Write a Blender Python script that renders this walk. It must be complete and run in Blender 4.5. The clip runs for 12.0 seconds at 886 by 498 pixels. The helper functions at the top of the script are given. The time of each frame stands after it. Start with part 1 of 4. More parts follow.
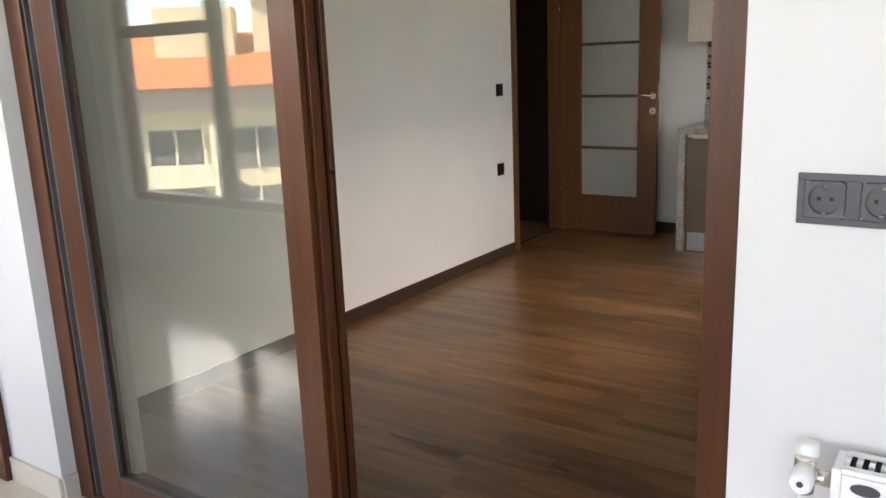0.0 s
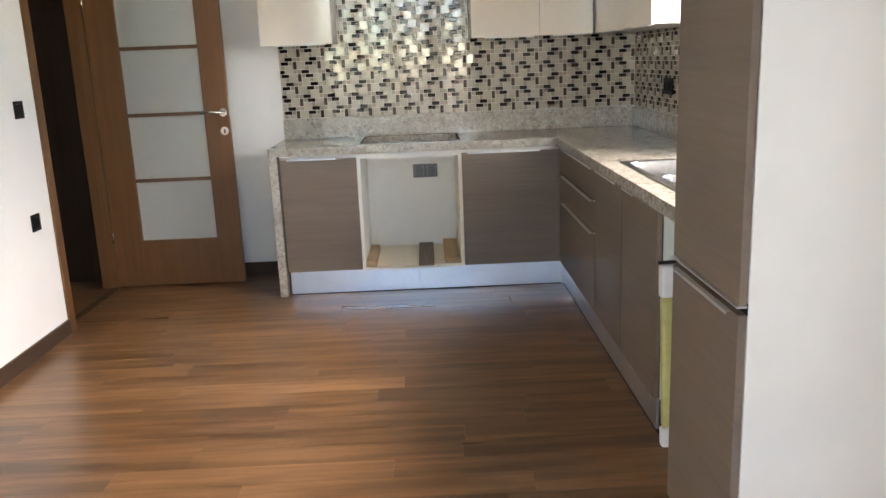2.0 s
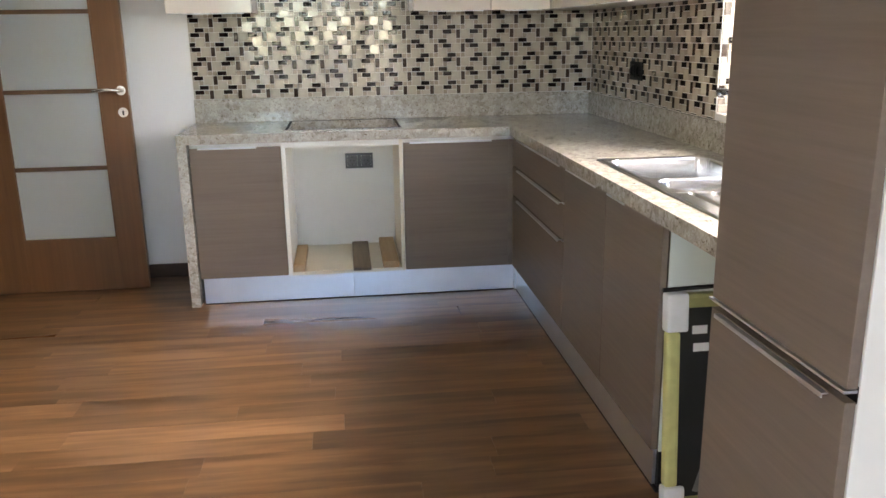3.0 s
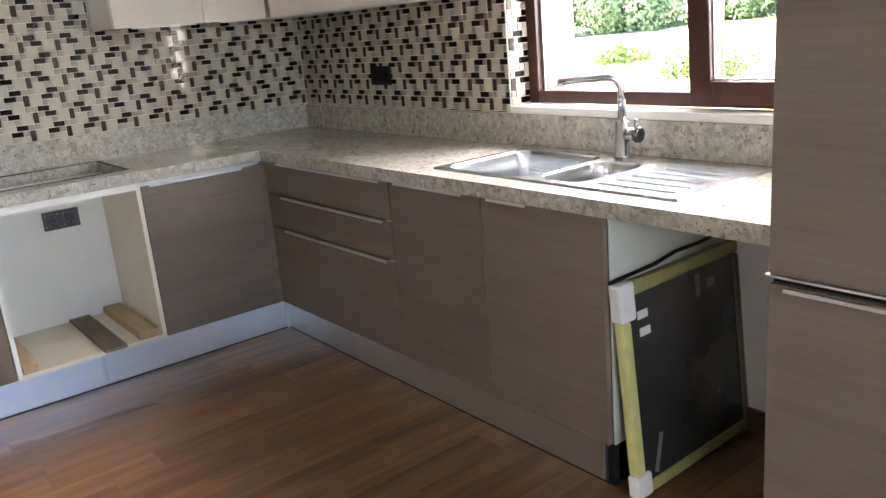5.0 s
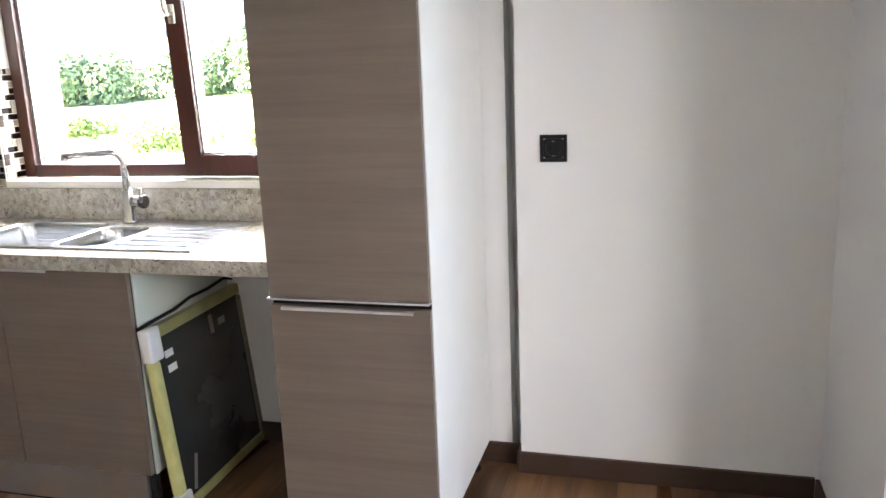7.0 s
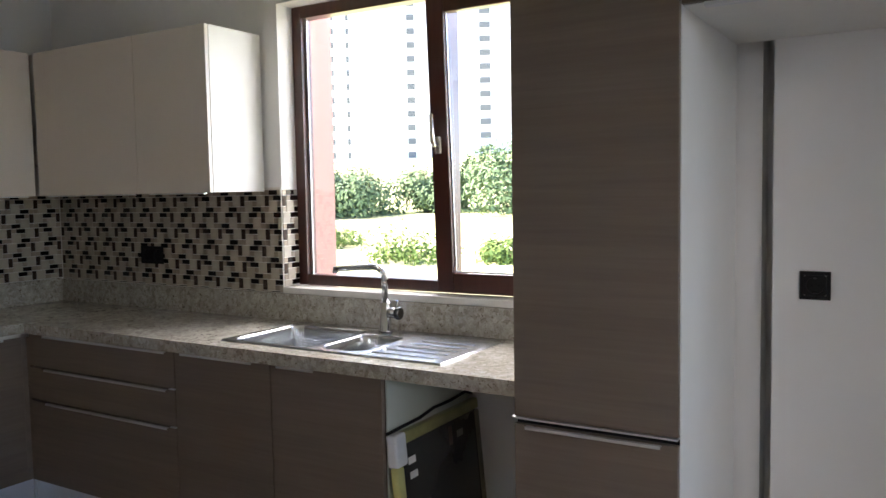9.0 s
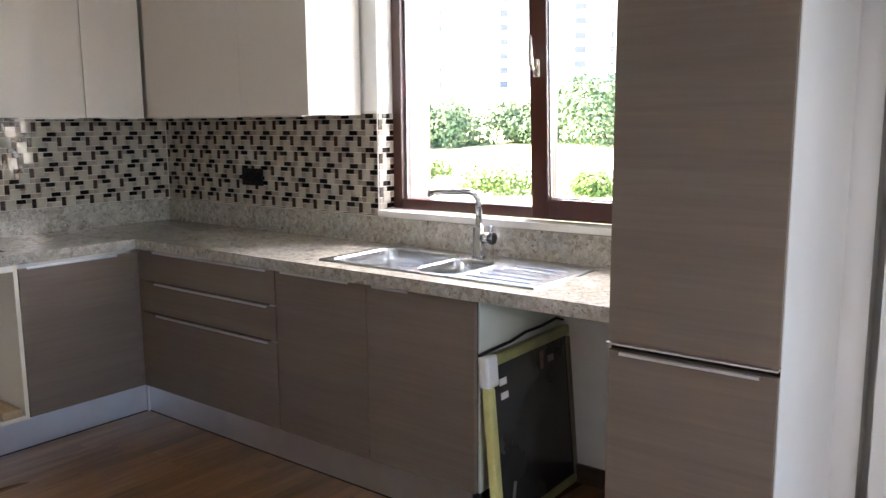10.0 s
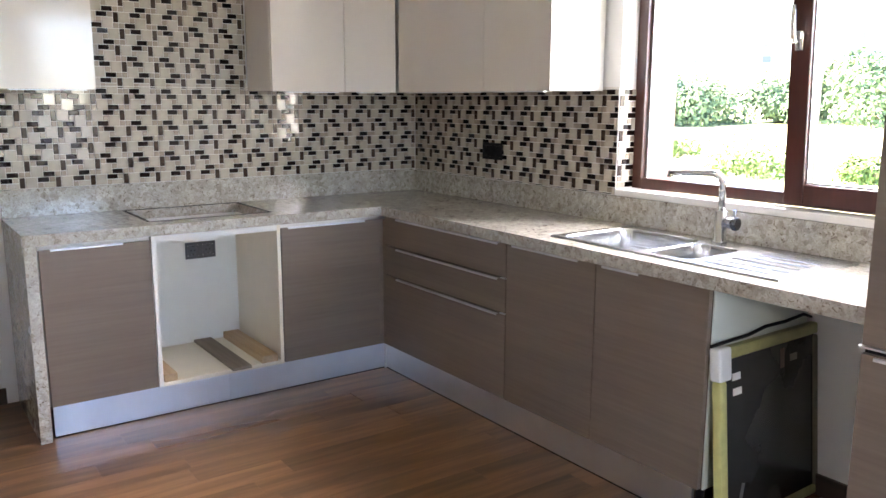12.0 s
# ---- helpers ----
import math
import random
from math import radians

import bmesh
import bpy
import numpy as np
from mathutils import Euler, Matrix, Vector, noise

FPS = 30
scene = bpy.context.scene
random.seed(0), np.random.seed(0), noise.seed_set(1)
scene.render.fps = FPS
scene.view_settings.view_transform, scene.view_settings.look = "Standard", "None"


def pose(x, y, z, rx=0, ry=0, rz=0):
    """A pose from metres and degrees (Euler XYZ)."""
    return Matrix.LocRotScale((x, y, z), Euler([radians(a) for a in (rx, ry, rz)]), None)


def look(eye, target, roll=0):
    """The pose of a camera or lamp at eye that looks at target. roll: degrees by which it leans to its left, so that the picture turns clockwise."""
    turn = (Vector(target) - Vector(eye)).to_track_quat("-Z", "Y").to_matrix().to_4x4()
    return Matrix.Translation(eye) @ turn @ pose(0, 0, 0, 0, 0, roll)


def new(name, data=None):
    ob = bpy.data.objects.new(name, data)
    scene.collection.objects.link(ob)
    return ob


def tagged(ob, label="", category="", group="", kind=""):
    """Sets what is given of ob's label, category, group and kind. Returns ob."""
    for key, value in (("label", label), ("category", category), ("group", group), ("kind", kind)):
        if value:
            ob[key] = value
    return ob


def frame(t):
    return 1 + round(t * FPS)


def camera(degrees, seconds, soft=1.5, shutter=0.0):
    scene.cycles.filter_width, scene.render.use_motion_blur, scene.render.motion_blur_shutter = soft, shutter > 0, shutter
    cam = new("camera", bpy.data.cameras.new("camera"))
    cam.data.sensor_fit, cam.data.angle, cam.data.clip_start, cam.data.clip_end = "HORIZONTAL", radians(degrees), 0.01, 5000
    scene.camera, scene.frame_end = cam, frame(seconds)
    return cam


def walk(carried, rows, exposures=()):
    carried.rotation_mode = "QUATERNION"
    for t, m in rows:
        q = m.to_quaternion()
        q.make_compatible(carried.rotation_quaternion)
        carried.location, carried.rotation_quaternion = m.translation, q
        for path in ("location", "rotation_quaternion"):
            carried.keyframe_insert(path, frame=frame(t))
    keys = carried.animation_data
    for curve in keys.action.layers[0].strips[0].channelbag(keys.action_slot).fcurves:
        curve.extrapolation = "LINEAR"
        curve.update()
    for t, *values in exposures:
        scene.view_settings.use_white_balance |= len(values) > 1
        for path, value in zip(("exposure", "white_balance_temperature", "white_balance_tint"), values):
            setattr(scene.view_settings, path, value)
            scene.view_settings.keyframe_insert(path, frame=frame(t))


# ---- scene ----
cam = camera(57.7, 12.0, soft=1.5)
PATH = [
    (0, (-0.444, -6.306, 1.436), (-1.553, -4.706, 0.978), -2.3),
    (0.5, (-0.735, -6.101, 1.411), (-1.575, -4.351, 0.93), -2.7),
    (1, (-0.96, -5.88, 1.405), (-1.529, -4.02, 0.941), -2.9),
    (1.5, (-1.193, -5.594, 1.382), (-1.518, -3.67, 0.946), -2.7),
    (2, (-1.378, -5.345, 1.373), (-1.35, -3.398, 0.914), -2.3),
    (2.5, (-1.434, -5.056, 1.372), (-1.264, -3.128, 0.868), -1.6),
    (4.5, (-1.914, -4.104, 1.356), (-1.173, -2.317, 0.85), -2.0),
    (5, (-2.242, -4.078, 1.391), (-1.073, -2.546, 0.854), -5.0),
    (5.5, (-2.514, -4.127, 1.417), (-1.041, -2.902, 0.843), -4.7),
    (6, (-2.576, -4.237, 1.418), (-0.963, -3.217, 0.82), -3.6),
    (6.5, (-2.634, -4.289, 1.421), (-0.891, -3.52, 0.811), -2.6),
    (7, (-2.686, -4.279, 1.442), (-0.81, -3.749, 0.997), -2.3),
    (7.2, (-2.698, -4.275, 1.459), (-0.789, -3.782, 1.123), -2.2),
    (8.8, (-2.777, -4.238, 1.489), (-1.02, -3.285, 1.408), -1.2),
    (9, (-2.775, -4.23, 1.471), (-1.071, -3.192, 1.332), -1.0),
    (9.5, (-2.786, -4.219, 1.461), (-1.173, -3.064, 1.207), -0.8),
    (10, (-2.79, -4.21, 1.446), (-1.226, -3.001, 1.14), -0.4),
    (10.5, (-2.797, -4.202, 1.44), (-1.275, -2.951, 1.099), -0.1),
    (11, (-2.814, -4.19, 1.446), (-1.346, -2.88, 1.087), 0.1),
    (11.5, (-2.783, -4.202, 1.44), (-1.447, -2.758, 1.081), 0.1),
    (12, (-2.77, -4.224, 1.445), (-1.635, -2.618, 1.083), 0.2),
]
walk(cam, [(t, look(eye, target, roll)) for t, eye, target, roll in PATH], [(0, 3.2, 8600, 17), (0.5, 3.51, 8900, 16), (1.0, 3.84, 9000, 16), (1.5, 4.13, 8400, 17), (2.5, 4.32, 8000, 17), (4.5, 4.36, 7400, 18), (5.5, 4.57, 7250, 18), (6.5, 4.75, 7200, 16), (7.2, 4.46, 7200, 16), (8.8, 3.09, 7100, 16), (9.2, 3.39, 7100, 17), (10.0, 4.0, 7050, 19), (10.5, 4.29, 7000, 19), (12.0, 4.5, 7000, 20)])

# ---- world, sun ----
world = bpy.data.worlds.new("sky")
scene.world = world
world.use_nodes = True
wn = world.node_tree
sky = wn.nodes.new("ShaderNodeTexSky")
sky.sky_type = "NISHITA"
sky.sun_disc = False
sky.sun_elevation = radians(48)
sky.sun_rotation = radians(-25)
sky.air_density, sky.dust_density, sky.ozone_density = 0.8, 0.2, 3.0
sky.altitude = 400.0
wn.nodes["Background"].inputs["Strength"].default_value = 0.15
tint = wn.nodes.new("ShaderNodeMix")
tint.data_type, tint.blend_type = "RGBA", "MULTIPLY"
tint.inputs[0].default_value, tint.inputs[7].default_value = 1.0, (0.97, 0.98, 1.0, 1)
wn.links.new(sky.outputs["Color"], tint.inputs[6])
wn.links.new(tint.outputs[2], wn.nodes["Background"].inputs["Color"])
sun = new("sun", bpy.data.lights.new("sun", "SUN"))
sun.data.energy, sun.data.angle, sun.data.color = 5.0, radians(0.5), (1.0, 0.95, 0.87)
sun.matrix_world = look((-4.2, 9.0, 11.0), (0, 0, 0))

for nm, eye, aim, w, h, power in (
        ("sky_light_kitchen_high", (2.2, -2.43, 3.45), (-3.1, -3.1, 0.8), 3.2, 1.1, 32),
        ("sky_light_kitchen_low", (9.0, -2.8, 5.9), (-3.2, -2.6, 1.0), 8.0, 1.6, 34),
        ("sky_light_kitchen_side", (3.0, -7.2, 2.1), (-1.0, -0.6, 1.1), 2.6, 1.6, 18),
        ("sky_light_sun_room", (-10.0, -13.0, 3.8), (-0.5, -4.2, 1.0), 7.0, 1.3, 46)):
    lamp = new(nm, bpy.data.lights.new(nm, "AREA"))
    lamp.data.shape, lamp.data.size, lamp.data.size_y, lamp.data.energy, lamp.data.color = "RECTANGLE", w, h, power, (0.95, 0.97, 1.0)
    lamp.matrix_world = look(eye, aim)

# ---- materials ----
def mat(name, base, rough=0.5, metal=0.0, **kw):
    m = bpy.data.materials.new(name)
    m.use_nodes = True
    b = m.node_tree.nodes["Principled BSDF"]
    b.inputs["Base Color"].default_value = (*base, 1)
    b.inputs["Roughness"].default_value = rough
    b.inputs["Metallic"].default_value = metal
    for k, v in kw.items():
        b.inputs[k].default_value = v
    return m, m.node_tree, b


def node(nt, kind, **kw):
    n = nt.nodes.new(kind)
    for k, v in kw.items():
        n.inputs[k].default_value = v
    return n


def coords(nt, scale, shift=False):
    tc = nt.nodes.new("ShaderNodeTexCoord")
    mp = nt.nodes.new("ShaderNodeMapping")
    mp.inputs["Scale"].default_value = scale
    nt.links.new(tc.outputs["Object"], mp.inputs["Vector"])
    if shift:
        oi = nt.nodes.new("ShaderNodeObjectInfo")
        mul = nt.nodes.new("ShaderNodeVectorMath")
        mul.operation = "SCALE"
        mul.inputs[0].default_value = (37.0, 19.0, 23.0)
        nt.links.new(oi.outputs["Random"], mul.inputs["Scale"])
        nt.links.new(mul.outputs[0], mp.inputs["Location"])
    return mp.outputs["Vector"]


def ramp(nt, fac, stops):
    r = nt.nodes.new("ShaderNodeValToRGB")
    e = r.color_ramp.elements
    while len(e) < len(stops):
        e.new(0.5)
    for s, (p, c) in zip(e, stops):
        s.position, s.color = p, (*c, 1)
    nt.links.new(fac, r.inputs["Fac"])
    return r.outputs["Color"]


def mix(nt, a, b, fac, mode="MIX"):
    n = nt.nodes.new("ShaderNodeMix")
    n.data_type, n.blend_type = "RGBA", mode
    for sock, v in ((n.inputs[6], a), (n.inputs[7], b), (n.inputs[0], fac)):
        if hasattr(v, "links"):
            nt.links.new(v, sock)
        else:
            sock.default_value = v
    return n.outputs[2]


def bump(nt, b, height, strength, dist):
    n = nt.nodes.new("ShaderNodeBump")
    n.inputs["Strength"].default_value, n.inputs["Distance"].default_value = strength, dist
    nt.links.new(height, n.inputs["Height"])
    nt.links.new(n.outputs["Normal"], b.inputs["Normal"])


def rough_var(nt, b, fac, lo, hi):
    n = nt.nodes.new("ShaderNodeMapRange")
    n.inputs["To Min"].default_value, n.inputs["To Max"].default_value = lo, hi
    nt.links.new(fac, n.inputs["Value"])
    nt.links.new(n.outputs[0], b.inputs["Roughness"])


def plaster(name, base, rough=0.75, var=0.06, bumpy=0.12, rolled=420):
    m, nt, b = mat(name, base, rough)
    v = coords(nt, (1, 1, 1))
    big = node(nt, "ShaderNodeTexNoise", Scale=1.3, Detail=5.0)
    fine = node(nt, "ShaderNodeTexNoise", Scale=rolled, Detail=2.0)
    for n in (big, fine):
        nt.links.new(v, n.inputs["Vector"])
    lo = tuple(c * (1 - var) for c in base)
    nt.links.new(ramp(nt, big.outputs["Fac"], [(0.3, lo), (0.7, base)]), b.inputs["Base Color"])
    bump(nt, b, fine.outputs["Fac"], bumpy, 0.002)
    return m


def wood(name, dark, mid, light, axis=0, grain=60.0, stretch=0.05, rough=(0.35, 0.5), plank=0.0, relief=0.1, shift=True, coat=0.0, spec=0.5, span=(0.3, 0.5, 0.72), broad=0.5, fine=6.0):
    """Grain runs along the axis given; plank is how much pieces differ in tone."""
    m, nt, b = mat(name, mid, rough[0])
    b.inputs["Specular IOR Level"].default_value = spec
    b.inputs["Coat Weight"].default_value = coat
    b.inputs["Coat Roughness"].default_value = 0.18
    s = [1.0, 1.0, 1.0]
    s[axis] = stretch
    v = coords(nt, s, shift)
    g1 = node(nt, "ShaderNodeTexNoise", Scale=grain, Detail=fine, Roughness=0.62)
    g2 = node(nt, "ShaderNodeTexNoise", Scale=grain * 0.13, Detail=4.0, Distortion=0.8)
    for n in (g1, g2):
        nt.links.new(v, n.inputs["Vector"])
    c1 = ramp(nt, g1.outputs["Fac"], [(span[0], dark), (span[1], mid), (span[2], light)])
    c2 = ramp(nt, g2.outputs["Fac"], [(0.3, dark), (0.55, mid), (0.75, light)])
    c = mix(nt, c1, c2, broad)
    if plank:
        oi = nt.nodes.new("ShaderNodeObjectInfo")
        t = ramp(nt, oi.outputs["Random"], [(0.0, (1 - plank,) * 3), (1.0, (1.0, 1.0, 1.0))])
        c = mix(nt, c, t, 1.0, "MULTIPLY")
    nt.links.new(c, b.inputs["Base Color"])
    rough_var(nt, b, g2.outputs["Fac"], *rough)
    bump(nt, b, g1.outputs["Fac"], relief, 0.001)
    return m


def plain(name, base, rough=0.4, metal=0.0, var=0.05, scale=40.0, **kw):
    m, nt, b = mat(name, base, rough, metal, **kw)
    n = node(nt, "ShaderNodeTexNoise", Scale=scale, Detail=4.0)
    nt.links.new(coords(nt, (1, 1, 1)), n.inputs["Vector"])
    lo = tuple(c * (1 - var) for c in base)
    nt.links.new(ramp(nt, n.outputs["Fac"], [(0.35, lo), (0.65, base)]), b.inputs["Base Color"])
    rough_var(nt, b, n.outputs["Fac"], rough * 0.85, min(1, rough * 1.2))
    return m


def stone(name):
    m, nt, b = mat(name, (0.4, 0.37, 0.31), 0.2)
    v = coords(nt, (1, 1, 1))
    base = node(nt, "ShaderNodeTexNoise", Scale=11.0, Detail=8.0, Roughness=0.7)
    vor = node(nt, "ShaderNodeTexVoronoi", Scale=55.0, Randomness=1.0)
    grit = node(nt, "ShaderNodeTexVoronoi", Scale=190.0)
    dark = node(nt, "ShaderNodeTexNoise", Scale=48.0, Detail=4.0, Roughness=0.65, Distortion=1.6)
    for n in (base, vor, grit, dark):
        nt.links.new(v, n.inputs["Vector"])
    c = ramp(nt, base.outputs["Fac"], [(0.32, (0.275, 0.25, 0.21)), (0.5, (0.41, 0.385, 0.34)), (0.7, (0.54, 0.52, 0.475))])
    sep = nt.nodes.new("ShaderNodeSeparateColor")
    nt.links.new(vor.outputs["Color"], sep.inputs[0])
    chips = ramp(nt, sep.outputs[0], [(0.0, (0.23, 0.20, 0.16)), (0.25, (0.39, 0.365, 0.32)), (0.75, (0.50, 0.48, 0.435)), (1.0, (0.62, 0.61, 0.57))])
    c = mix(nt, c, chips, 0.5)
    sep2 = nt.nodes.new("ShaderNodeSeparateColor")
    nt.links.new(grit.outputs["Color"], sep2.inputs[0])
    c = mix(nt, c, ramp(nt, sep2.outputs[1], [(0.0, (0.86, 0.84, 0.82)), (1.0, (1.1, 1.1, 1.09))]), 1.0, "MULTIPLY")
    spots = ramp(nt, dark.outputs["Fac"], [(0.585, (1, 1, 1)), (0.655, (0.33, 0.26, 0.20))])
    c = mix(nt, c, spots, 1.0, "MULTIPLY")
    nt.links.new(c, b.inputs["Base Color"])
    rough_var(nt, b, base.outputs["Fac"], 0.08, 0.2)
    b.inputs["Specular IOR Level"].default_value = 0.6
    return m


def brushed(name, base, rough, axis=0):
    m, nt, b = mat(name, base, rough, 1.0)
    s = [400.0, 400.0, 400.0]
    s[axis] = 3.0
    n = node(nt, "ShaderNodeTexNoise", Scale=1.0, Detail=3.0)
    nt.links.new(coords(nt, s), n.inputs["Vector"])
    rough_var(nt, b, n.outputs["Fac"], rough * 0.8, rough * 1.3)
    bump(nt, b, n.outputs["Fac"], 0.04, 0.0005)
    return m


def clear(name, tint=(1, 1, 1), rough=0.0):
    m, nt, b = mat(name, tint, rough)
    b.inputs["Transmission Weight"].default_value = 1.0
    b.inputs["IOR"].default_value = 1.45
    return m


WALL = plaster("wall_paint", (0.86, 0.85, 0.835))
# same white paint, darkened to offset the strong light in the sun room
WALL_OUT = plaster("wall_paint_dimmed", (0.72, 0.715, 0.71))
CEIL = plaster("ceiling_paint", (0.88, 0.875, 0.86))
FLOOR = wood("laminate", (0.100, 0.047, 0.021), (0.226, 0.112, 0.051), (0.390, 0.208, 0.102), 0, 15.0, 0.10, (0.24, 0.34), 0.30, 0.012, span=(0.38, 0.5, 0.63), broad=0.5, fine=3.2)
SKIRT = wood("dark_skirting", (0.040, 0.021, 0.014), (0.058, 0.031, 0.021), (0.078, 0.043, 0.030), 1, 40.0, 0.06, (0.4, 0.5))
REDWOOD = wood("red_brown_joinery", (0.043, 0.012, 0.004), (0.075, 0.021, 0.0065), (0.110, 0.034, 0.011), 2, 50.0, 0.05, (0.30, 0.40), 0, 0.06, coat=0.08, spec=0.35)
WINWOOD = wood("dark_red_joinery", (0.048, 0.013, 0.009), (0.070, 0.019, 0.013), (0.095, 0.028, 0.019), 2, 50.0, 0.05, (0.25, 0.35), 0, 0.05, coat=0.3)
DOORWOOD = wood("oak_veneer", (0.120, 0.050, 0.018), (0.168, 0.072, 0.026), (0.215, 0.098, 0.038), 2, 70.0, 0.03, (0.35, 0.5), 0.1, 0.05)
GREYWOOD = wood("grey_brown_front", (0.156, 0.120, 0.095), (0.188, 0.146, 0.117), (0.218, 0.173, 0.140), 1, 90.0, 0.035, (0.40, 0.52), 0.06, 0.06, spec=0.3)
GREYWOODX = wood("grey_brown_front_across", (0.156, 0.120, 0.095), (0.188, 0.146, 0.117), (0.218, 0.173, 0.140), 0, 90.0, 0.035, (0.40, 0.52), 0.06, 0.06, spec=0.3)
GLOSS = plain("cream_gloss", (0.74, 0.67, 0.60), 0.10, 0, 0.02, 3.0)
GLOSS.node_tree.nodes["Principled BSDF"].inputs["Specular IOR Level"].default_value = 0.32
BOARD = plain("white_board", (0.78, 0.77, 0.73), 0.45, 0, 0.03, 8.0)
CREAMBOARD = plain("cream_board", (0.76, 0.70, 0.58), 0.5, 0, 0.05, 8.0)
STONE = stone("speckled_stone")
MARBLE = plain("white_marble", (0.80, 0.78, 0.74), 0.25, 0, 0.12, 9.0)
ALU = brushed("brushed_aluminium", (0.72, 0.73, 0.75), 0.40, 0)
ALUY = brushed("brushed_aluminium_y", (0.72, 0.73, 0.75), 0.40, 1)
PLINTH = plain("plinth_foil", (0.78, 0.80, 0.84), 0.34, 1.0, 0.08, 5.0)
CHROME = plain("chrome", (0.58, 0.59, 0.61), 0.09, 1.0, 0.02)
STEEL = brushed("sink_steel", (0.58, 0.59, 0.60), 0.24, 1)
DARKMETAL = plain("dark_chrome", (0.16, 0.16, 0.17), 0.22, 1.0, 0.05)
NICKEL = plain("satin_nickel", (0.74, 0.70, 0.64), 0.25, 1.0, 0.04)
BLACK = plain("black_plastic", (0.012, 0.0125, 0.014), 0.55, 0, 0.2)
BLACK.node_tree.nodes["Principled BSDF"].inputs["Specular IOR Level"].default_value = 0.2
RUBBER = plain("rubber_seal", (0.012, 0.012, 0.013), 0.8, 0, 0.2)
RUBBER.node_tree.nodes["Principled BSDF"].inputs["Specular IOR Level"].default_value = 0.1
ANTHRA = plain("anthracite_plastic", (0.085, 0.085, 0.095), 0.38, 0.2, 0.1)
GREYPL = plain("dark_grey_plastic", (0.10, 0.10, 0.105), 0.45, 0, 0.2)
GROUT = plaster("grout", (0.76, 0.73, 0.67), 0.8, 0.08, 0.1)
WHITEPL = plain("white_enamel", (0.86, 0.86, 0.85), 0.3, 0, 0.03)
TILE = plain("beige_floor_tile", (0.70, 0.64, 0.55), 0.12, 0, 0.10, 5.0)
GLASS = clear("window_glass")
GLASS_GREEN = clear("greenish_door_glass", (0.93, 0.97, 0.94))
# the unlit hall's gloom is put into this dark wood colour
HALL_GLOOM = wood("hall_gloom_wood", (0.034, 0.019, 0.013), (0.054, 0.030, 0.021), (0.078, 0.044, 0.030), 2, 50.0, 0.05)
RAW = wood("raw_pine", (0.40, 0.26, 0.14), (0.52, 0.36, 0.21), (0.62, 0.45, 0.28), 1, 60.0, 0.06, (0.6, 0.75), 0.1)
ROUGHBOARD = wood("weathered_board", (0.13, 0.10, 0.08), (0.19, 0.15, 0.12), (0.26, 0.21, 0.17), 1, 60.0, 0.06, (0.6, 0.8))


def frosted(name):
    m, nt, b = mat(name, (0.80, 0.86, 0.85), 0.55)
    b.inputs["Transmission Weight"].default_value = 0.45
    n = node(nt, "ShaderNodeTexNoise", Scale=260.0, Detail=3.0)
    nt.links.new(coords(nt, (1, 1, 1)), n.inputs["Vector"])
    bump(nt, b, n.outputs["Fac"], 0.2, 0.001)
    return m


FROST = frosted("frosted_glass")


# ---- mesh helpers ----
def box(bm, x0, x1, y0, y1, z0, z1, bevel=0.0):
    r = bmesh.ops.create_cube(bm, size=1.0)
    vs = r["verts"]
    for v in vs:
        v.co = Vector((x0 + (v.co.x + 0.5) * (x1 - x0), y0 + (v.co.y + 0.5) * (y1 - y0), z0 + (v.co.z + 0.5) * (z1 - z0)))
    if bevel:
        es = list({e for v in vs for e in v.link_edges})
        bmesh.ops.bevel(bm, geom=es, offset=bevel, segments=2, profile=0.6, affect="EDGES")
    return bm


def boxes(*specs, bevel=0.0):
    bm = bmesh.new()
    for s in specs:
        box(bm, *s, bevel=bevel)
    return bm


def tube(bm, pts, r, seg=12, closed=True):
    """A round bar along a line of points, with mitred bends."""
    pts = [Vector(p) for p in pts]
    rings, ref = [], None
    for i, p in enumerate(pts):
        d = (pts[min(i + 1, len(pts) - 1)] - pts[max(i - 1, 0)]).normalized()
        if ref is None:
            ref = d.orthogonal().normalized()
        ref = (ref - d * ref.dot(d)).normalized()
        side = d.cross(ref)
        rr = r[i] if isinstance(r, (list, tuple)) else r
        rings.append([bm.verts.new(p + rr * (math.cos(a) * ref + math.sin(a) * side)) for a in (2 * math.pi * k / seg for k in range(seg))])
    for a, b in zip(rings, rings[1:]):
        for k in range(seg):
            bm.faces.new((a[k], a[(k + 1) % seg], b[(k + 1) % seg], b[k]))
    if closed:
        bm.faces.new(rings[0][::-1])
        bm.faces.new(rings[-1])
    for f in bm.faces:
        f.smooth = len(f.verts) == 4
    return bm


def base_of(ob):
    p = Vector((0, 0, 0))
    while ob is not None:
        p += ob.location
        ob = ob.parent
    return p


def mesh_of(name, bm, material, shift):
    bmesh.ops.translate(bm, verts=bm.verts, vec=-shift)
    bmesh.ops.recalc_face_normals(bm, faces=bm.faces)
    me = bpy.data.meshes.new(name)
    bm.to_mesh(me)
    bm.free()
    me.materials.append(material)
    return me


def thing(name, base, label, category, group="", kind=""):
    ob = new(name)
    ob.location = base
    ob.empty_display_size = 0.1
    return tagged(ob, label, category, group, kind)


def part(name, bm, material, parent, label="", local=False):
    """A mesh under a thing or part; the bmesh is in world metres, or in the thing's own."""
    ob = new(name, mesh_of(name, bm, material, Vector((0, 0, 0)) if local else base_of(parent)))
    ob.parent = parent
    return tagged(ob, label)


def solo(name, bm, material, label, category, group="", kind="", base=(0, 0, 0)):
    ob = new(name, mesh_of(name, bm, material, Vector(base)))
    ob.location = base
    return tagged(ob, label, category, group, kind)


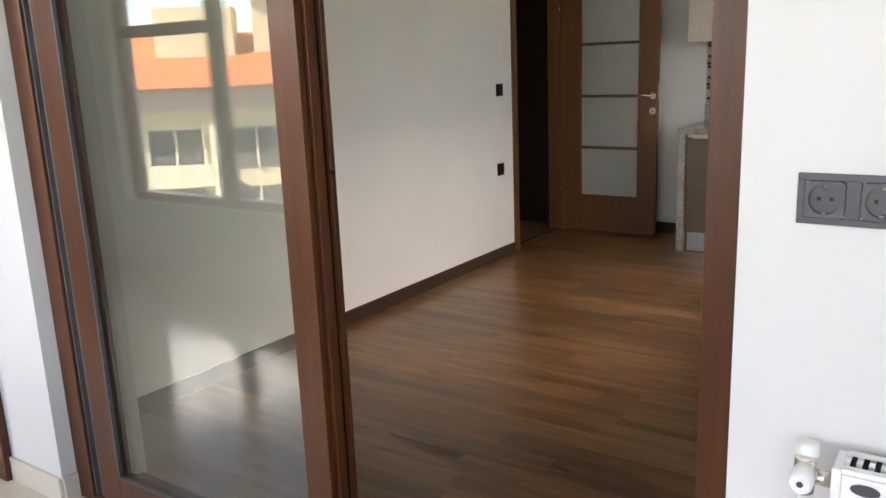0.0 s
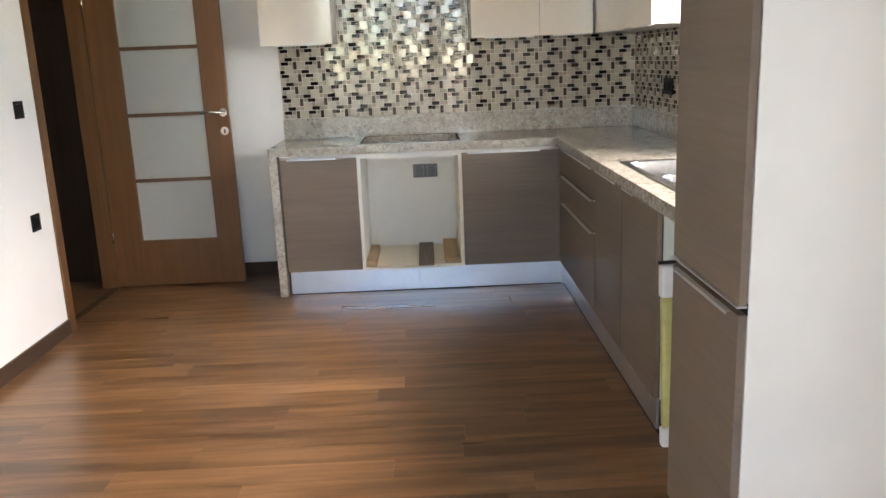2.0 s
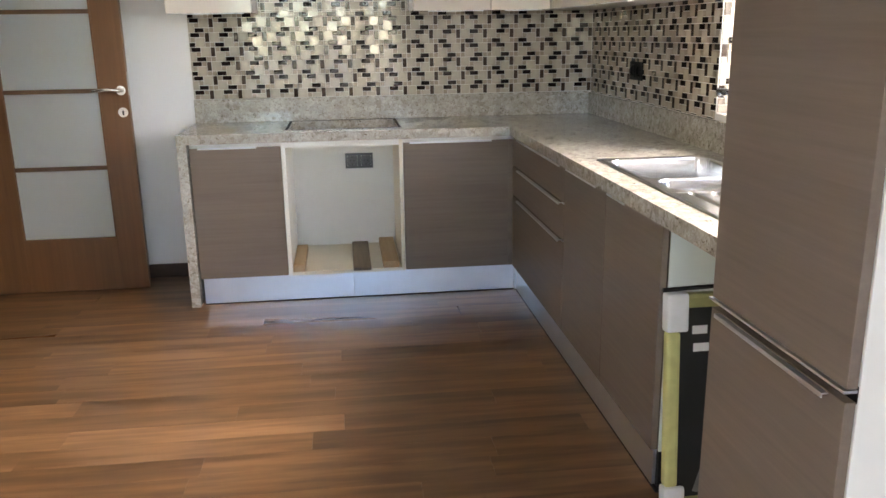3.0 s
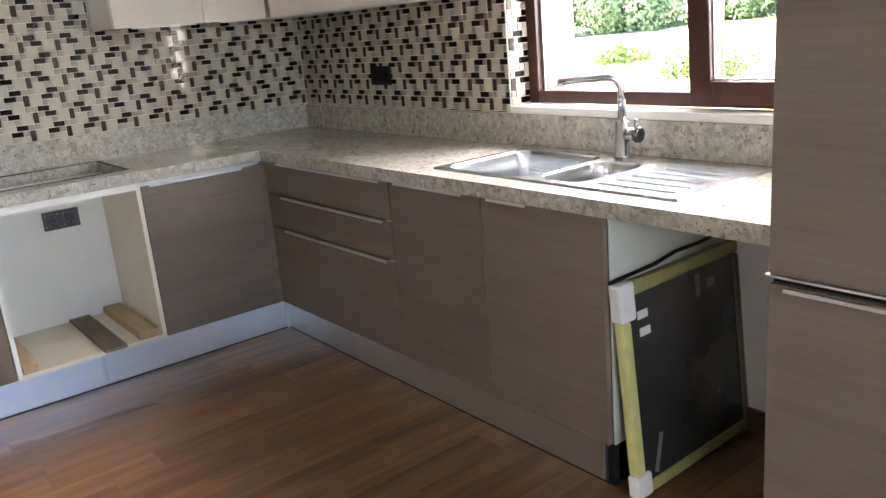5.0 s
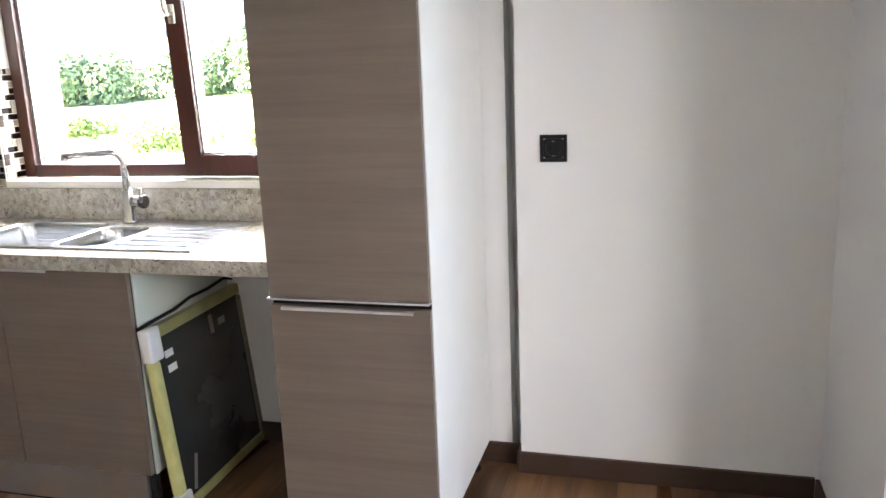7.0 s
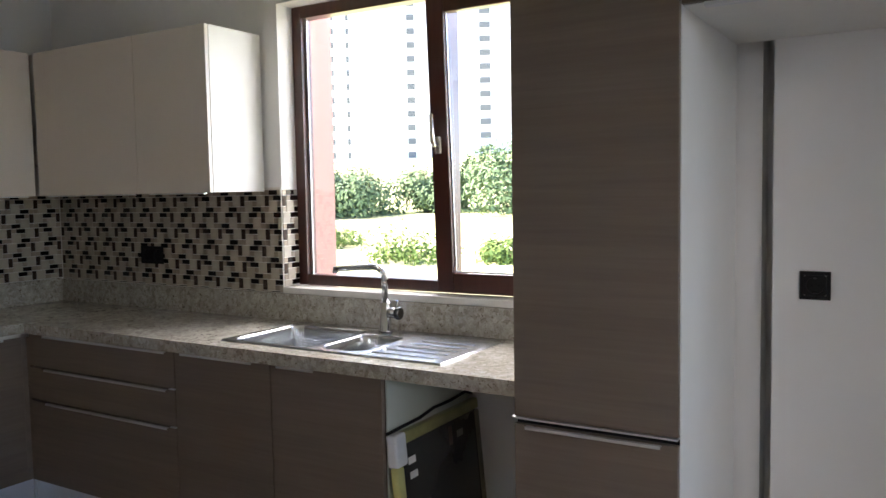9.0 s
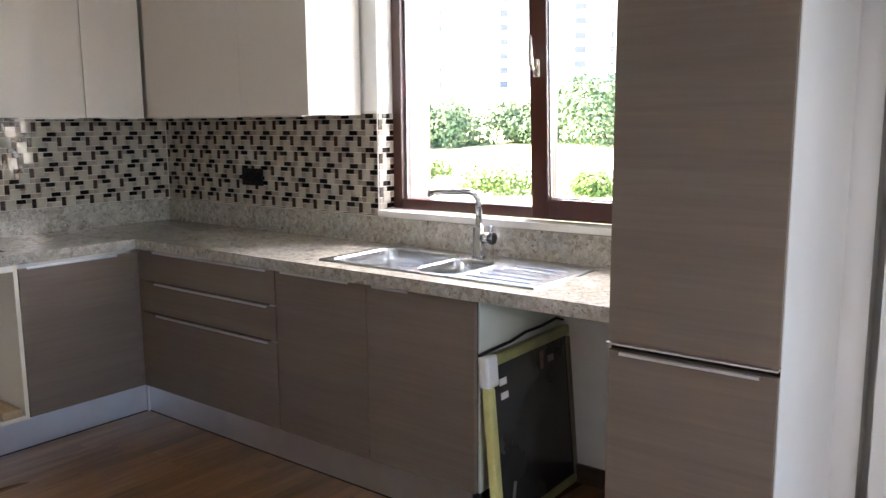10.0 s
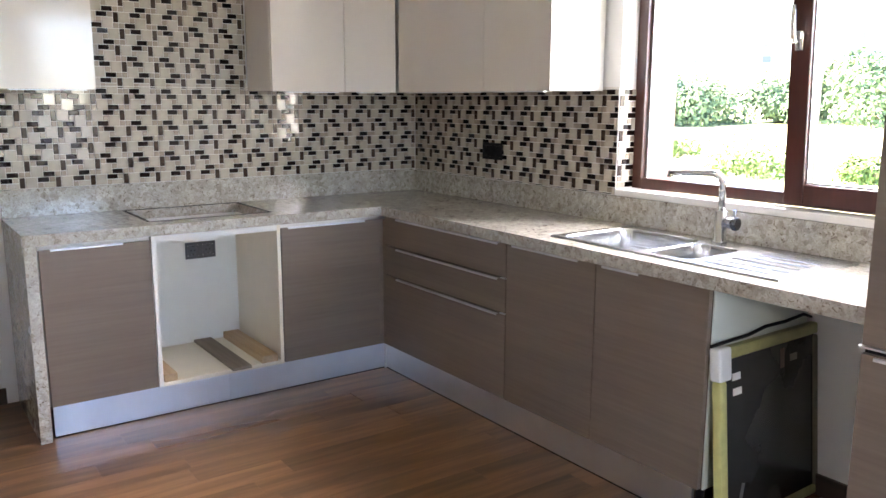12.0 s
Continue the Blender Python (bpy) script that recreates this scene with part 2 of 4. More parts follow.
def structure(name, bm, material, label, category):
    return solo(name, bm, material, label, category, kind="structure")


# ---- plan ----
XL, YS, H = -3.37, -4.785, 2.68          # left wall, wall of the sliding door, ceiling
YO, YOR = -5.09, -4.935                               # outer face of that wall
WIN_Y0, WIN_Y1, WIN_Z0, WIN_Z1 = -3.17, -1.68, 1.052, 2.335
WALL_T = 0.30
DX0, DX1, DZ = -2.80, -0.788, 2.30       # sliding door opening
DY0, DY1, DH = -1.10, -0.186, 2.06       # doorway to the hall
SUN_Y, SUN_X0, SUN_X1 = -7.10, -6.4, 1.4  # sun room
BZ = 0.10                               # sun room floor

structure("wall_back", boxes((XL - 2.2, 0.3, 0.0, 0.2, -0.1, H)), WALL, "white painted kitchen back wall", "wall")
# the slot at y -3.80 to -3.756 is added to shape the shadow strip beside the chase
structure("wall_window", boxes(
    (0, WALL_T, WIN_Y1, 0.0, -0.1, H), (0, WALL_T, YS, -3.80, -0.1, H), (0.10, WALL_T, -3.80, -3.756, -0.1, H), (0, 0.10, -3.80, -3.756, -0.1, 0.0), (0, 0.10, -3.80, -3.756, H - 0.01, H), (0, WALL_T, -3.756, WIN_Y0, -0.1, H),
    (0, WALL_T, WIN_Y0, WIN_Y1, -0.1, WIN_Z0 - 0.03), (0, WALL_T, WIN_Y0, WIN_Y1, WIN_Z1, H)), WALL, "white painted wall with the kitchen window", "wall")
structure("wall_chase", boxes((-0.06, 0.0, YS, -3.80, 0, H)), WALL, "shallow white boxed-out wall strip beside the tall cabinet", "wall")
structure("wall_left", boxes((XL - 0.16, XL, YS, DY0, -0.1, H), (XL - 0.16, XL, DY1, 0.0, -0.1, H), (XL - 0.16, XL, DY0, DY1, DH, H)), WALL, "plain white painted side wall with the hall doorway", "wall")
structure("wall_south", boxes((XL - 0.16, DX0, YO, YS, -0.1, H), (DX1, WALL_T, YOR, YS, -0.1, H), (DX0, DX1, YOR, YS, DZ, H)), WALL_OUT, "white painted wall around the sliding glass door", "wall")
structure("ceiling", boxes((XL - 0.16, WALL_T, YO, 0.2, H, H + 0.15)), CEIL, "flat white painted ceiling", "ceiling")
structure("floor_base", boxes((XL, 0.0, YS, 0.0, -0.1, -0.012), (DX0, DX1, YO, YS, -0.1, -0.012)), ROUGHBOARD, "subfloor under the laminate", "floor")

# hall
# hall walls and ceiling are coloured dark to read as unlit
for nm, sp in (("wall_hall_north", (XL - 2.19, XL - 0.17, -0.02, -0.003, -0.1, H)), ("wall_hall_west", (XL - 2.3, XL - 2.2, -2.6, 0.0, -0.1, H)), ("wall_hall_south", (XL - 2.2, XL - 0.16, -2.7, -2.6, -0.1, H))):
    structure(nm, boxes(sp), HALL_GLOOM, "wood-grained hall wall beyond the doorway, the hall's gloom put in its colour", "wall")
structure("floor_hall", boxes((XL - 2.3, XL, -2.6, 0.0, -0.1, -0.004)), FLOOR, "brown laminate floor of the dim hall", "floor")
structure("ceiling_hall", boxes((XL - 2.3, XL - 0.16, -2.7, 0.0, H, H + 0.1)), HALL_GLOOM, "hall ceiling, coloured dark for the hall's gloom", "ceiling")

# sun room
SW = [(-5.5, -3.55), (-3.4, -1.3), (-1.15, 1.1)]
SZ0, SZ1 = 0.55, 2.55
piers = [SUN_X0] + [v for w in SW for v in w] + [SUN_X1]
structure("floor_sun_room", boxes((SUN_X0, SUN_X1, SUN_Y, YOR, -0.1, BZ - 0.01)), GROUT, "grout bed under the beige tiles", "floor")
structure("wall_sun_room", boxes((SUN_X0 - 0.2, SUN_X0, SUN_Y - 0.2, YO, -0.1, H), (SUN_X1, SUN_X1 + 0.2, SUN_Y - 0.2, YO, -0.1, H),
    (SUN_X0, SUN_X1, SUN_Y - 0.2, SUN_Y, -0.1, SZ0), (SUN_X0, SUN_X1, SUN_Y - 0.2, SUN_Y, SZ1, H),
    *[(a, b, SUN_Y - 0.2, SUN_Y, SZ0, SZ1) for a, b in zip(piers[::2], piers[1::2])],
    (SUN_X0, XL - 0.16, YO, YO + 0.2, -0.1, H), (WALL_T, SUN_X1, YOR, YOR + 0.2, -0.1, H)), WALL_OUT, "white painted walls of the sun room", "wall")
structure("ceiling_sun_room", boxes((SUN_X0 - 0.2, SUN_X1 + 0.2, SUN_Y - 0.2, YO, H, H + 0.15), (WALL_T, SUN_X1 + 0.2, YO, YOR + 0.2, H, H + 0.15)), CEIL, "white ceiling of the sun room", "ceiling")

# ---- kitchen window ----
win = tagged(thing("window_1", (0.13, -2.43, WIN_Z0), "dark red-brown framed window with one sash tilted open", "window", kind="structure"))
FX0, FX1 = 0.10, 0.17
part("window_frame", boxes((FX0, FX1, WIN_Y1 - 0.055, WIN_Y1, WIN_Z0, WIN_Z1), (FX0, FX1, WIN_Y0, WIN_Y0 + 0.055, WIN_Z0, WIN_Z1),
    (FX0, FX1, WIN_Y0 + 0.055, WIN_Y1 - 0.055, WIN_Z0, WIN_Z0 + 0.05), (FX0, FX1, WIN_Y0 + 0.055, WIN_Y1 - 0.055, WIN_Z1 - 0.055, WIN_Z1),
    (FX0, FX1, -2.53, -2.45, WIN_Z0 + 0.05, WIN_Z1 - 0.055), bevel=0.004), WINWOOD, win)
part("glazing_bead", boxes((FX0 + 0.025, FX0 + 0.03, WIN_Y1 - 0.069, WIN_Y1 - 0.055, WIN_Z0 + 0.05, WIN_Z1 - 0.055), (FX0 + 0.025, FX0 + 0.03, -2.45, -2.436, WIN_Z0 + 0.05, WIN_Z1 - 0.055)), ALU, win, "pale sealing strip round the pane")
p = part("pane", boxes((0.134, 0.140, -2.455, WIN_Y1 - 0.05, WIN_Z0 + 0.045, WIN_Z1 - 0.05)), GLASS, win, "clear glass pane")
p.visible_shadow = False
part("window_sill", boxes((-0.012, FX0, WIN_Y0, WIN_Y1, WIN_Z0 - 0.03, WIN_Z0), bevel=0.004), MARBLE, win, "white stone window sill")
# tilted sash, hinged along its lower edge
sash = new("sash", mesh_of("sash", boxes((-0.03, 0.03, -0.04, 0.04, 0, 1.20), (-0.03, 0.03, -0.66, -0.58, 0, 1.20), (-0.03, 0.03, -0.58, -0.04, 0, 0.08), (-0.03, 0.03, -0.58, -0.04, 1.12, 1.20), bevel=0.006), WINWOOD, Vector((0, 0, 0))))
sash.parent = win
sash.matrix_basis = pose(0.075 - 0.13, -2.522 + 2.43, 0.014, 0, -2.8, 0)
p = part("pane", boxes((-0.004, 0.004, -0.59, -0.03, 0.07, 1.13)), GLASS, sash, local=True)
p.visible_shadow = False
part("sash_seal", boxes((-0.012, -0.008, -0.045, -0.04, 0.08, 1.12), (-0.012, -0.008, -0.58, -0.04, 0.08, 0.085)), ALU, sash, "pale sealing strip", local=True)
hb = bmesh.new()
box(hb, -0.045, -0.03, -0.015, 0.015, 0.565, 0.635, 0.004)
tube(hb, [(-0.04, 0, 0.60), (-0.075, 0, 0.60), (-0.08, 0.002, 0.615), (-0.08, 0.004, 0.655), (-0.078, 0.004, 0.725)], [0.009, 0.009, 0.01, 0.01, 0.008])
part("window_handle", hb, NICKEL, sash, "satin metal lever handle", local=True)
structure("trim_window_outside", boxes((FX1, WALL_T + 0.06, WIN_Y1 - 0.02, WIN_Y1 + 0.06, WIN_Z0 - 0.1, WIN_Z1 + 0.05)), plain("outer_reveal", (0.34, 0.16, 0.14), 0.6), "red-brown outer window reveal", "trim")

# ---- sliding glass door ----
sd = thing("sliding_door", (-1.80, -5.0, BZ), "red-brown framed glass door, its other half open", "door", kind="structure")
part("door_frame", boxes((DX0, DX0 + 0.08, -5.04, -4.90, 0, DZ), (DX1 - 0.058, DX1, -4.93, -4.85, 0, DZ), (DX0 + 0.08, DX1 - 0.058, -5.018, -4.90, DZ - 0.08, DZ), (DX0 + 0.08, DX1 - 0.058, -5.04, -4.85, 0, BZ + 0.02), bevel=0.004), REDWOOD, sd)
ZB, ZT = BZ + 0.025, DZ - 0.085
lx0, lx1 = DX0 + 0.12, -1.659
lf = part("leaf", boxes((lx0, lx0 + 0.10, -5.03, -4.978, ZB, ZT), (lx1 - 0.079, lx1, -5.055, -5.036, ZB, ZT), (lx1 - 0.079, lx1 - 0.003, -5.036, -5.032, ZB, ZT), (lx1 - 0.079, lx1 + 0.008, -5.032, -5.004, ZB, ZT), (lx1 - 0.079, lx1, -5.004, -4.992, ZB, ZT), (lx1 - 0.079, lx1 + 0.014, -4.992, -4.978, ZB, ZT),
    (lx0 + 0.10, lx1 - 0.079, -5.03, -4.978, ZB, ZB + 0.09), (lx0 + 0.10, lx1 - 0.079, -5.03, -4.978, ZT - 0.09, ZT), bevel=0.002), REDWOOD, sd)
for py in (-5.016, -4.998):
    p = part("pane", boxes((lx0 + 0.095, lx1 - 0.075, py, py + 0.005, ZB + 0.085, ZT - 0.085)), GLASS_GREEN, lf, "clear glass pane full of reflections")
    p.visible_shadow = False
part("gasket", boxes((DX0 + 0.0805, lx0 - 0.0005, -5.01, -4.97, BZ + 0.021, DZ - 0.081)), RUBBER, lf, "black rubber gasket")
part("gasket", boxes((lx1 - 0.001, lx1 + 0.002, -5.0035, -4.9925, ZB, ZT)), RUBBER, lf, "black rubber seal in the leaf edge")
part("guide_strip", boxes((DX0 + 0.0805, DX0 + 0.087, -5.03, -5.011, BZ + 0.021, DZ - 0.081), (lx0 - 0.014, lx0 - 0.007, -5.025, -5.011, BZ + 0.021, DZ - 0.081)), GREYPL, lf, "dark grey guide strip")
part("glazing_seal", boxes((lx0 + 0.10, lx0 + 0.1045, -5.03, -5.017, ZB + 0.09, ZT - 0.09), (lx0 + 0.1045, lx1 - 0.079, -5.03, -5.017, ZB + 0.09, ZB + 0.094)), GREYPL, lf, "pale glazing seal")
kb = bmesh.new()
tube(kb, [(lx1, -4.99, 1.205), (lx1 + 0.010, -4.99, 1.205), (lx1 + 0.012, -4.99, 1.205), (lx1 + 0.020, -4.99, 1.205)], [0.004, 0.004, 0.0058, 0.0052])
part("latch_pin", kb, BLACK, lf, "small dark latch pin")

# ---- hall door ----
structure("door_frame_hall", boxes((XL - 0.165, XL + 0.004, DY0, DY0 + 0.04, 0, DH), (XL - 0.165, XL - 0.062, DY1 - 0.05, DY1, 0, DH), (XL - 0.165, XL + 0.004, DY0 + 0.04, DY1 - 0.04, DH - 0.04, DH),
    (XL, XL + 0.014, DY0 - 0.035, DY0 + 0.03, 0, DH + 0.06), (XL, XL + 0.014, DY1 + 0.002, DY1 + 0.06, 0, DH + 0.06), (XL, XL + 0.014, DY0 + 0.03, DY1 - 0.03, DH - 0.005, DH + 0.06), bevel=0.003), DOORWOOD, "oak veneered frame of the hall doorway", "trim")
structure("door_threshold", boxes((XL - 0.1, XL - 0.06, DY0 + 0.04, DY1 - 0.04, -0.004, 0.004)), SKIRT, "dark threshold strip in the hall doorway", "trim")
LX0, LX1, LY0, LY1 = -3.425, -2.608, -0.232, -0.192
door = thing("hall_door", (LX0, LY1, 0.006), "oak veneered interior door with frosted panes, standing open", "door")
z_bars = [0.30, 0.695, 1.105, 1.51, 1.91]
gx0, gx1 = -3.247, -2.752
part("leaf", boxes((LX0, gx0, LY0, LY1, 0.008, 2.04), (gx1, LX1, LY0, LY1, 0.008, 2.04), (gx0, gx1, LY0, LY1, 0.008, z_bars[0]), (gx0, gx1, LY0, LY1, z_bars[-1], 2.04), bevel=0.0025), DOORWOOD, door)
DARKOAK = wood("dark_oak_bead", (0.09, 0.045, 0.022), (0.13, 0.065, 0.03), (0.17, 0.09, 0.043), 0, 60.0, 0.05)
for z in z_bars[1:-1]:
    part("glazing_bar", boxes((gx0, gx1, LY0 + 0.004, LY1 - 0.004, z - 0.011, z + 0.011), bevel=0.003), DARKOAK, door, "dark brown glazing bar")
for a, b2 in zip(z_bars, z_bars[1:]):
    lo, hi = a + (0.011 if a > 0.31 else 0), b2 - (0.011 if b2 < 1.9 else 0)
    part("pane", boxes((gx0, gx1, LY0 + 0.016, LY1 - 0.016, lo, hi)), FROST, door, "frosted white glass pane")
part("glazing_bead", boxes((gx0, gx0 + 0.008, LY0 - 0.003, LY0 + 0.016, z_bars[0], z_bars[-1]), (gx1 - 0.008, gx1, LY0 - 0.003, LY0 + 0.016, z_bars[0], z_bars[-1]), (gx0 + 0.008, gx1 - 0.008, LY0 - 0.003, LY0 + 0.016, z_bars[0], z_bars[0] + 0.008)), DOORWOOD, door)
hb = bmesh.new()
tube(hb, [(-2.642, LY0, 1.105), (-2.642, LY0 - 0.008, 1.105)], 0.025, 20)
tube(hb, [(-2.642, LY0, 1.105), (-2.642, LY0 - 0.045, 1.105), (-2.655, LY0 - 0.055, 1.106), (-2.70, LY0 - 0.055, 1.113), (-2.775, LY0 - 0.05, 1.105)], [0.009, 0.009, 0.010, 0.009, 0.008])
part("handle", hb, NICKEL, door, "satin nickel lever handle on a round rose")
hb = bmesh.new()
tube(hb, [(-2.642, LY0, 0.99), (-2.642, LY0 - 0.006, 0.99)], 0.026, 20)
ks = part("keyhole_rose", hb, NICKEL, door, "round nickel keyhole rose")
part("keyhole", boxes((-2.646, -2.638, LY0 - 0.0075, LY0 - 0.006, 0.975, 1.0)), BLACK, ks)
part("strike_plate", boxes((LX1, LX1 + 0.003, LY0 + 0.008, LY1 - 0.008, 1.08, 1.20)), NICKEL, door, "nickel lock plate on the door edge")
for z in (0.3, 1.75):
    hb = bmesh.new()
    tube(hb, [(LX0 + 0.001, LY0 - 0.008, z), (LX0 + 0.001, LY0 - 0.008, z + 0.07)], 0.008)
    part("hinge", hb, NICKEL, door, "nickel hinge barrel")

# ---- skirting ----
for nm, s in (("baseboard_left", (XL, XL + 0.014, YS, DY0 - 0.035, 0, 0.08)), ("baseboard_back", (LX0 + 0.05, -2.36, -0.014, 0.0, 0, 0.08)), ("baseboard_chase", (-0.074, -0.06, YS + 0.014, -3.80, 0, 0.08)),
              ("baseboard_window", (-0.014, 0, -3.786, -2.66, 0, 0.08)), ("baseboard_south", (DX1, -0.074, YS, YS + 0.014, 0, 0.08)), ("baseboard_chase_end", (-0.074, 0.0, -3.80, -3.786, 0, 0.08))):
    structure(nm, boxes(s, bevel=0.003), SKIRT, "dark brown skirting board", "baseboard")

# ---- base cabinets ----
CF, KF = -0.60, -0.575       # cabinet front and plinth front, from either wall
CT0, CT1 = 0.852, 0.90       # worktop


def lip(bm, axis, a, b, z, front):
    """A thin folded edge pull along the top of a front."""
    if axis == "x":
        box(bm, a, b, front - 0.013, front - 0.0005, z - 0.003, z, 0.0008)
        box(bm, a, b, front - 0.013, front - 0.0105, z - 0.009, z - 0.003, 0.0008)
    else:
        box(bm, front - 0.013, front - 0.0005, a, b, z - 0.003, z, 0.0008)
        box(bm, front - 0.013, front - 0.0105, a, b, z - 0.009, z - 0.003, 0.0008)
    return bm


def base_unit_x(x0, x1, label, handle):
    u = thing("base_cabinet", ((x0 + x1) / 2, -0.3, 0.0), label, "cabinet", "base cabinets")
    part("body", boxes((x0, x1, CF + 0.022, -0.02, 0.145, CT0)), BOARD, u)
    d = part("door", boxes((x0 + 0.002, x1 - 0.002, CF, CF + 0.019, 0.148, CT0 - 0.022), bevel=0.0015), GREYWOODX, u)
    part("handle", lip(bmesh.new(), "x", handle[0], handle[1], CT0 - 0.018, CF), ALU, d, "brushed aluminium edge pull")
    return u


base_unit_x(-2.255, -1.80, "grey-brown wood-grain base cabinet beside the stone end panel", (-2.21, -1.92))
base_unit_x(-1.18, -0.622, "grey-brown wood-grain base cabinet beside the oven gap", (-1.145, -0.715))
structure("corner_filler", boxes((-0.6238, CF + 0.001, CF, CF + 0.019, 0.148, CT0 - 0.022), (CF, CF + 0.019, -0.6238, CF - 0.001, 0.148, CT0 - 0.022)), GREYWOOD, "grey-brown corner filler strips", "trim")

ov = thing("oven_cabinet", (-1.49, -0.3, 0.0), "open cream-white cabinet for a missing oven", "cabinet", "base cabinets")
part("side_panel", boxes((-1.798, -1.78, CF, -0.03, 0.145, CT0)), BOARD, ov)
part("side_panel", boxes((-1.20, -1.182, CF, -0.03, 0.145, CT0)), CREAMBOARD, ov)
part("bottom", boxes((-1.78, -1.20, CF, -0.03, 0.145, 0.163)), CREAMBOARD, ov)
part("back_panel", boxes((-1.78, -1.20, -0.045, -0.03, 0.163, CT0)), BOARD, ov)
part("front_rail", boxes((-1.78, -1.20, CF, CF + 0.018, CT0 - 0.03, CT0)), BOARD, ov)
for nm, m, s, lab in (("wood_block", RAW, (-1.775, -1.715, -0.60, -0.16, 0.163, 0.20), "raw pine batten"), ("wood_block", RAW, (-1.30, -1.215, -0.60, -0.06, 0.163, 0.20), "long raw pine batten"), ("board_offcut", ROUGHBOARD, (-1.46, -1.365, -0.63, -0.05, 0.163, 0.178), "dark weathered board offcut")):
    solo(nm, boxes(s, bevel=0.003), m, lab + " lying in the oven cabinet", "wood", "timber in the oven gap", base=((s[0] + s[1]) / 2, (s[2] + s[3]) / 2, s[4]))


def unit_y(y0, y1, name, label, fronts, pulls):
    u = thing(name, (-0.3, (y0 + y1) / 2, 0.0), label, "cabinet", "base cabinets")
    # dark body colour stands in for the shade in the gaps between fronts
    part("body", boxes((CF + 0.04, -0.02, y0, y1, 0.145, 0.69), (CF + 0.022, CF + 0.04, y0, y1, 0.145, CT0)), SKIRT, u)
    for (z0, z1), (a, b3) in zip(fronts, pulls):
        d = part("drawer_front" if len(fronts) > 1 else "door", boxes((CF, CF + 0.019, y0 + 0.001, y1 - 0.001, z0, z1), bevel=0.001), GREYWOOD, u)
        part("handle", lip(bmesh.new(), "y", a, b3, z1 + 0.0005, CF), ALUY, d, "brushed aluminium edge pull")
        if len(fronts) > 1:
            part("edge_profile", boxes((CF - 0.002, CF + 0.012, y0 + 0.004, a - 0.008, z1 + 0.0005, z1 + 0.0045), bevel=0.0008), ALUY, d, "short end of the aluminium profile")
    return u


unit_y(-1.622, -0.622, "drawer_cabinet", "grey-brown wood-grain cabinet with three drawers", [(0.148, 0.532), (0.54, 0.69), (0.698, 0.846)], [(-1.575, -0.745)] * 3)
unit_y(-2.145, -1.624, "base_cabinet", "grey-brown wood-grain base cabinet under the sink", [(0.148, 0.849)], [(-2.06, -1.67)])
sinkcab = unit_y(-2.652, -2.147, "base_cabinet", "grey-brown wood-grain base cabinet beside the dishwasher gap", [(0.148, 0.849)], [(-2.36, -2.185)])
part("end_panel", boxes((CF + 0.022, -0.02, -2.658, -2.6525, 0.144, CT0)), plain("pale_green_board", (0.66, 0.72, 0.66), 0.4, 0, 0.04, 6.0), sinkcab, "pale greenish white side board")
part("foot", boxes((-0.578, -0.540, -2.652, -2.616, 0.0, 0.012), (-0.570, -0.548, -2.646, -2.622, 0.012, 0.145), bevel=0.004), BLACK, sinkcab, "black plastic foot")

def plinth(base, spans, axis):
    """Foil-faced strips along the floor with a dark sealing lip under them."""
    p = thing("plinth", base, "brushed aluminium plinth strip along the floor", "plinth", "plinths")
    for a, b in spans:
        if axis == "x":
            part("strip", boxes((a, b, KF, KF + 0.016, 0.005, 0.142), bevel=0.001), PLINTH, p)
        else:
            part("strip", boxes((KF, KF + 0.016, a, b, 0.005, 0.142), bevel=0.001), PLINTH, p)
    a, b = spans[0][0], spans[-1][1]
    lipbox = (a, b, KF - 0.001, KF + 0.012, 0.0, 0.005) if axis == "x" else (KF - 0.001, KF + 0.012, a, b, 0.0, 0.005)
    part("sealing_lip", boxes(lipbox), RUBBER, p, "dark sealing lip along the floor")
    return p


xplinth = plinth((-1.4, KF, 0.0), [(-2.245, -1.4605), (-1.4595, KF - 0.010)], "x")
plinth((KF, -1.6, 0.0), [(-2.612, KF - 0.012)], "y")
part("corner_clip", boxes((KF - 0.0095, KF + 0.004, KF - 0.0115, KF + 0.004, 0.0, 0.144), bevel=0.003), ALU, xplinth, "bright metal corner clip")

# ---- worktop ----
HX0, HX1, HY0, HY1 = -1.765, -1.195, -0.49, -0.06   # hob cut-out
SX0, SX1, SY0, SY1 = -0.535, -0.06, -2.85, -1.82   # sink
wt = thing("worktop", (-1.2, -0.3, CT0), "speckled beige-grey stone worktop with an empty hob cut-out", "worktop")
CTF = -0.62


def slab(xs4, ys4):
    """A slab with a rectangular hole between the inner lines."""
    bm = bmesh.new()
    lay = [[[bm.verts.new((x, y, z)) for y in ys4] for x in xs4] for z in (CT0, CT1)]
    for i in range(3):
        for j in range(3):
            if (i, j) != (1, 1):
                for L in lay:
                    bm.faces.new((L[i][j], L[i + 1][j], L[i + 1][j + 1], L[i][j + 1]))
    lo, hi = lay
    outer = [(i, 0) for i in range(3)] + [(3, j) for j in range(3)] + [(i, 3) for i in (3, 2, 1)] + [(0, j) for j in (3, 2, 1)]
    for ring in (outer, [(1, 1), (2, 1), (2, 2), (1, 2)]):
        for a, b in zip(ring, ring[1:] + ring[:1]):
            bm.faces.new((lo[a[0]][a[1]], lo[b[0]][b[1]], hi[b[0]][b[1]], hi[a[0]][a[1]]))
    es = [e for e in bm.edges if len(e.link_faces) == 2 and e.calc_face_angle(0) > 1]
    bmesh.ops.bevel(bm, geom=es, offset=0.003, segments=2, affect="EDGES")
    return bm


